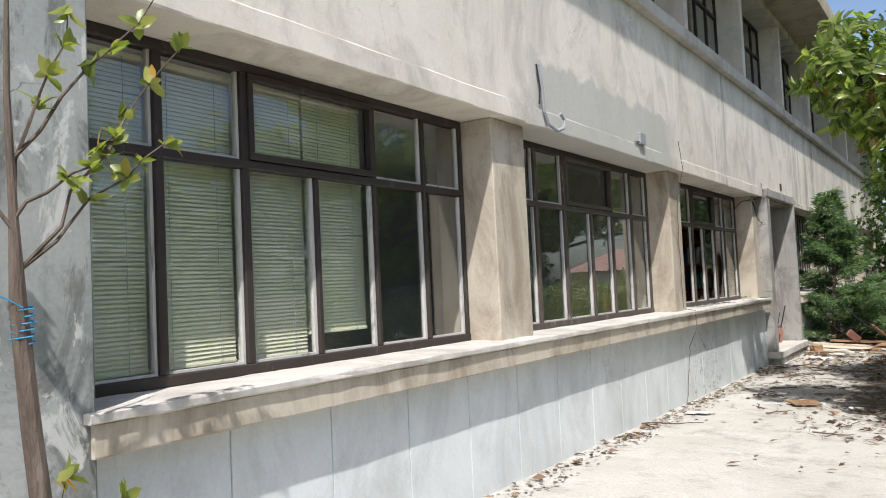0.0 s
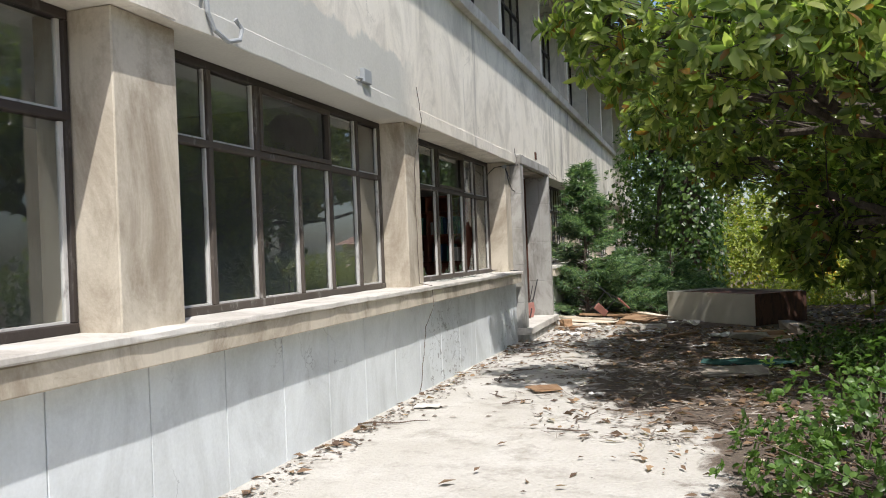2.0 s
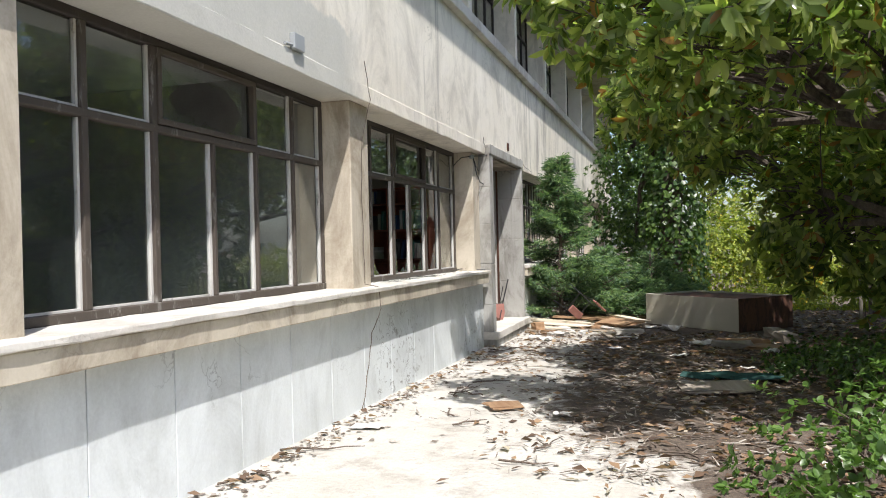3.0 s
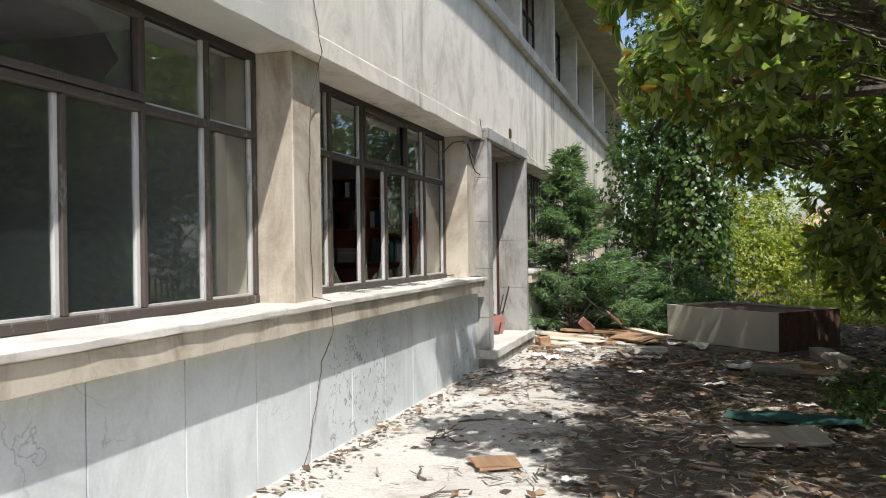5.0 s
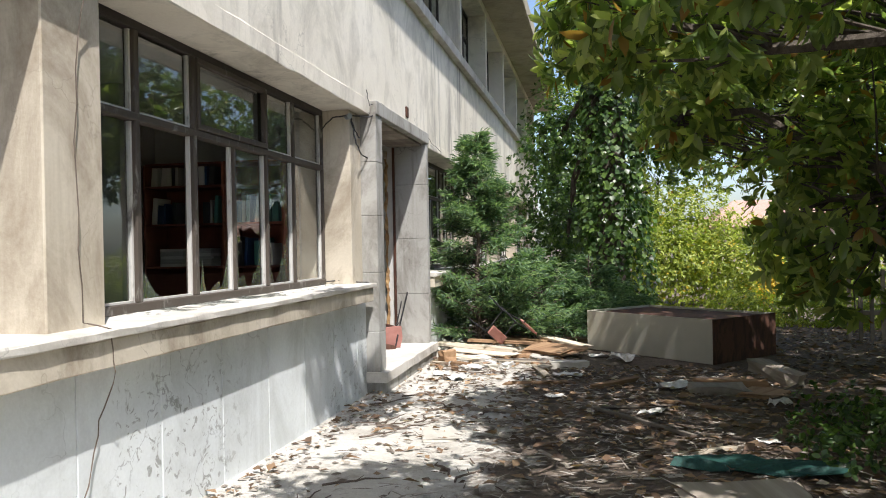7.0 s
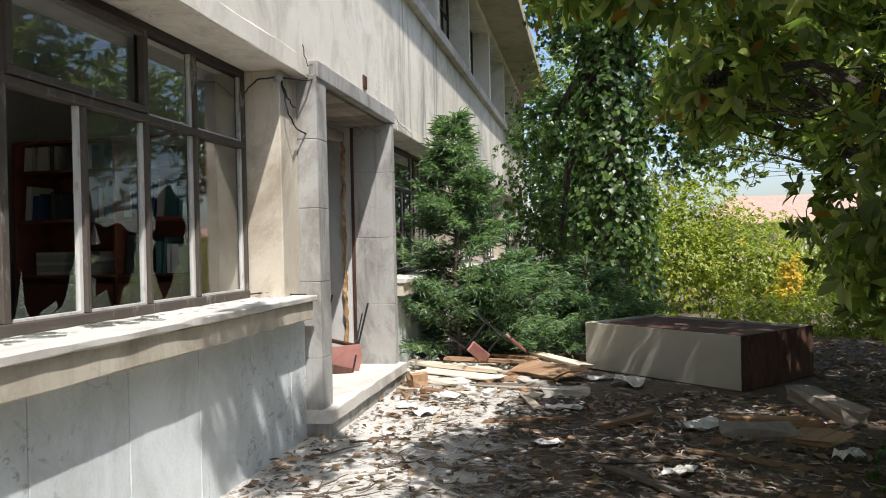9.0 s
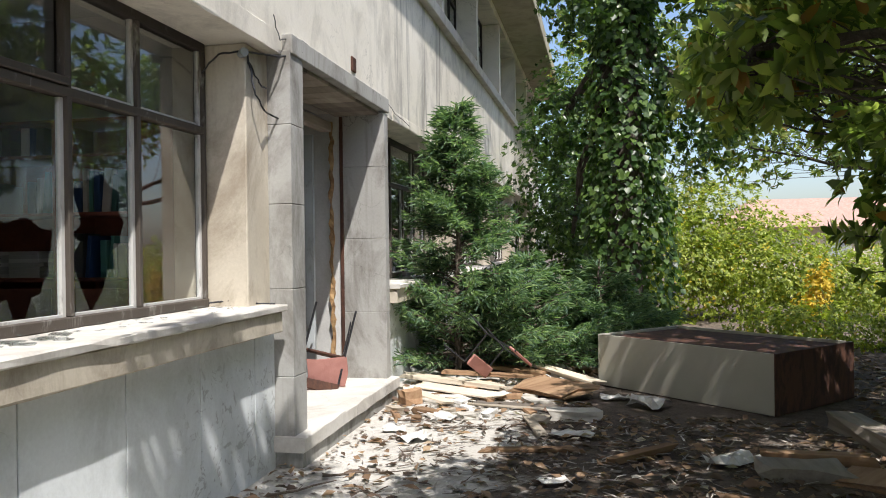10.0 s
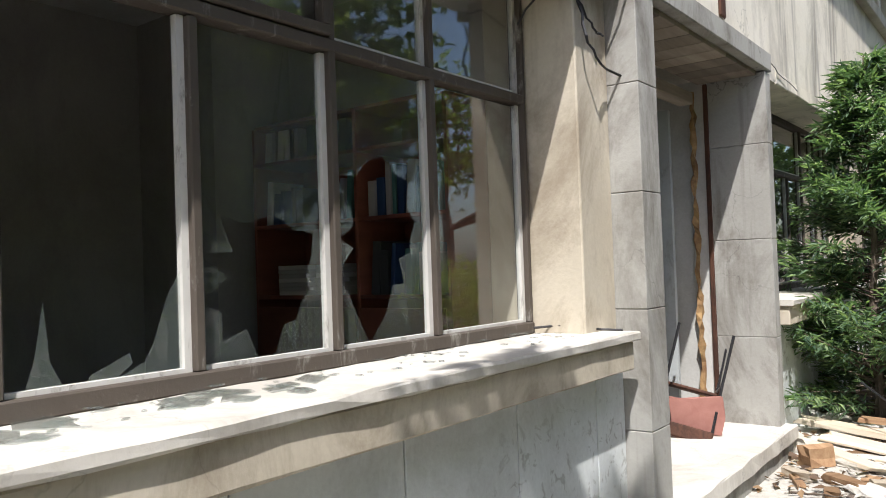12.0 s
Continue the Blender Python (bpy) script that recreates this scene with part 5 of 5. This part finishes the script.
def twig(x, y, length, rz, seed):
    rng = random.Random(seed)
    z = on_ground(x, y, 0.008)
    a = radians(rz)
    pts = [(x + length * (k / 5 - 0.5) * math.cos(a) + rng.uniform(-.03, .03), y + length * (k / 5 - 0.5) * math.sin(a) + rng.uniform(-.03, .03), z + rng.uniform(0, .02)) for k in range(6)]
    bm = tube(bmesh.new(), pts, [0.009, 0.009, 0.008, 0.007, 0.005, 0.003], 5)
    p = Vector(pts[2])
    tube(bm, [p, p + Vector((0.1 * math.cos(a + 0.7), 0.1 * math.sin(a + 0.7), 0.01))], [0.005, 0.002], 4)
    thing("twig", bm, M_TWIG, "dry brown twig lying on the ground", "twig", "twigs in the yard")


for k, (x, y, l, rz) in enumerate(((-2.8, 8.35, 0.65, 15), (-2.95, 7.5, 0.4, 60), (-2.85, 7.6, 0.3, -30), (-2.9, 10.4, 0.4, 70), (-1.2, 8.3, 0.35, 5), (-2.7, 14.2, 0.5, 50), (-2.4, 14.6, 0.6, 20))):
    twig(x, y, l, rz, k + 300)
for k in range(90):
    x, y = pr.uniform(-2.6, 1.2), pr.uniform(8.5, 16.5)
    twig(x, y, pr.uniform(0.15, 0.5), pr.uniform(0, 180), 400 + k)

# crumbs of plaster, bark and paper too small to count
bits = bmesh.new()
for k in range(2600):
    x = pr.uniform(-3.05, 1.4)
    y = pr.triangular(8.0, 19.0, 16.5) if k % 3 else pr.uniform(4, 16)
    if k % 3 == 0:
        x = pr.uniform(-3.08, -2.75)
    if (x < -2.85 and 14.7 < y < 17.4) or (x > -0.9 and 16.6 < y < 18.6):
        continue
    s = pr.uniform(0.006, 0.035) * (0.6 if k % 3 == 0 else 1)
    m = Matrix.Translation((x, y, ground_z(x, y) + 0.008)) @ Matrix.Rotation(pr.uniform(0, 3.1), 4, "Z") @ Matrix.Diagonal((s * pr.uniform(0.5, 1.5), s, s * 0.4, 1))
    v = [bits.verts.new(m @ Vector(q)) for q in ((-1, -1, 0), (1, -0.7, 0), (0.8, 1, 0), (-0.7, 0.8, 0), (0.1, 0.1, 1))]
    for f in ((0, 1, 4), (1, 2, 4), (2, 3, 4), (3, 0, 4)):
        bits.faces.new([v[i] for i in f])
for k in range(3400):
    x, y = pr.triangular(-2.9, 1.5, -0.6), pr.uniform(8.0, 19.0)
    if pr.random() > (x + 3.3) / 2.0 + (y - 12) / 6 or (x < -2.85 and 14.7 < y < 17.4) or (x > -0.9 and 16.6 < y < 18.6):
        continue
    l, w = pr.uniform(0.015, 0.09), pr.uniform(0.003, 0.011)
    m = Matrix.Translation((x, y, ground_z(x, y) + pr.uniform(0.010, 0.03))) @ Matrix.Rotation(pr.uniform(0, 3.1), 4, "Z") @ Matrix.Rotation(pr.uniform(-0.2, 0.2), 4, "Y") @ Matrix.Diagonal((l, w, w * 0.6, 1))
    v = [bits.verts.new(m @ Vector(q)) for q in ((-1, -1, 0), (1, -0.4, 0), (0.9, 0.6, 0), (-0.8, 1, 0), (0.2, 0.1, 1))]
    for f in ((0, 1, 4), (1, 2, 4), (2, 3, 4), (3, 0, 4)):
        bits.faces.new([v[i] for i in f])
M_BITS = Mat("crumbs", 0.9)
_r = M_BITS.t.nodes.new("ShaderNodeValToRGB")
_r.color_ramp.elements[0].color, _r.color_ramp.elements[1].color = (0.07, 0.045, 0.03, 1), (0.42, 0.39, 0.34, 1)
M_BITS.link(M_BITS.island(), _r.inputs[0])
M_BITS.color(_r.outputs[0])
tagged(part("rubble_crumbs", bits, M_BITS.m), "crumbs of plaster, wood and glass on the ground", "rubble", kind="stuff")

# the wrecked chairs
M_STEEL = Mat("dark_steel_tube", 0.35, 0.6).color((0.05, 0.05, 0.055)).m


def wrecked_chair(m, label, seat_mat):
    c = empty("broken_chair", m.translation, label, "chair")

    def add(name, bm, mat, note=""):
        bm.transform(m)
        part(name, bm, mat, c, note)
    add("seat", bm_box(-0.21, 0.21, -0.2, -0.06, 0.0, 0.03, 0.01), seat_mat)
    add("backrest", bm_box(-0.21, 0.21, 0.22, 0.25, 0.32, 0.42, 0.01), seat_mat)
    for x in (-0.2, 0.2):
        add("frame_side", tube(bmesh.new(), [(x, -0.2, -0.42), (x, -0.19, -0.03), (x, 0.2, -0.03), (x, 0.24, 0.42)], [0.011] * 4, 7), M_STEEL, "dark steel tube")
        add("leg", tube(bmesh.new(), [(x, 0.2, -0.03), (x, 0.26, -0.42)], [0.011] * 2, 7), M_STEEL)


wrecked_chair(pose(-2.05, 18.0, 0.22, 118, 30, 65), "overturned broken chair with maroon slats and dark steel tube legs", M_MAROON)
slab(-3.42, 16.62, 0.36, 0.035, 0.27, 14, M_MAROON, "maroon chair seat board leaning in the doorway", "seat_board", "board", 0.235)
wrecked_chair(pose(-3.52, 16.82, 0.42, 165, 15, 20), "broken dark chair lying in the doorway", M_RUST)

# ---- the house beyond the hedge ----
M_HOUSE = plaster("house_render", (0.62, 0.50, 0.42), (0.4, 0.32, 0.27), (0.70, 0.60, 0.52), 0.2, 0.3, 0.0)
M_TILE = flaking("red_roof_tile", (0.52, 0.34, 0.27), (0.42, 0.25, 0.19), 0.85, 0.5)
house = empty("house", (9.0, 48, -0.14), "distant pink rendered house with a red tiled roof", "house")
part("wall", bm_box(4.6, 14, 45, 52, -0.3, 2.1), M_HOUSE, house)
bm = bmesh.new()
v = [bm.verts.new(p) for p in ((4.2, 44.5, 2.1), (14.4, 44.5, 2.1), (14.4, 52.5, 2.1), (4.2, 52.5, 2.1), (6.2, 48.5, 3.5), (12.4, 48.5, 3.5))]
for f in ((0, 1, 5, 4), (1, 2, 5), (2, 3, 4, 5), (3, 0, 4), (3, 2, 1, 0)):
    bm.faces.new([v[i] for i in f])
part("roof", bm, M_TILE, house, "red tiled roof")
for x in (6.0, 8.6, 11.2):
    w = part("window", bm_box(x, x + 1.0, 44.93, 44.997, 0.7, 1.8), M_PUTTY, house)
    part("pane", bm_box(x + 0.08, x + 0.92, 44.90, 44.928, 0.78, 1.72), M_GLASS_CLEAN, w)
fence = empty("fence", (4.2, 19.58, -0.14), "weathered picket fence under the trees", "fence")
for k in range(14):
    x = 3.1 + 0.16 * k
    part("picket", bm_box(x, x + 0.06, 19.55, 19.575, -0.2, 0.95 + 0.05 * math.sin(k * 2.1), 0.004), M_WOOD_GREY, fence)
for z in (0.25, 0.85):
    part("rail", bm_box(3.0, 5.4, 19.58, 19.62, z, z + 0.07, 0.004), M_WOOD_GREY, fence)
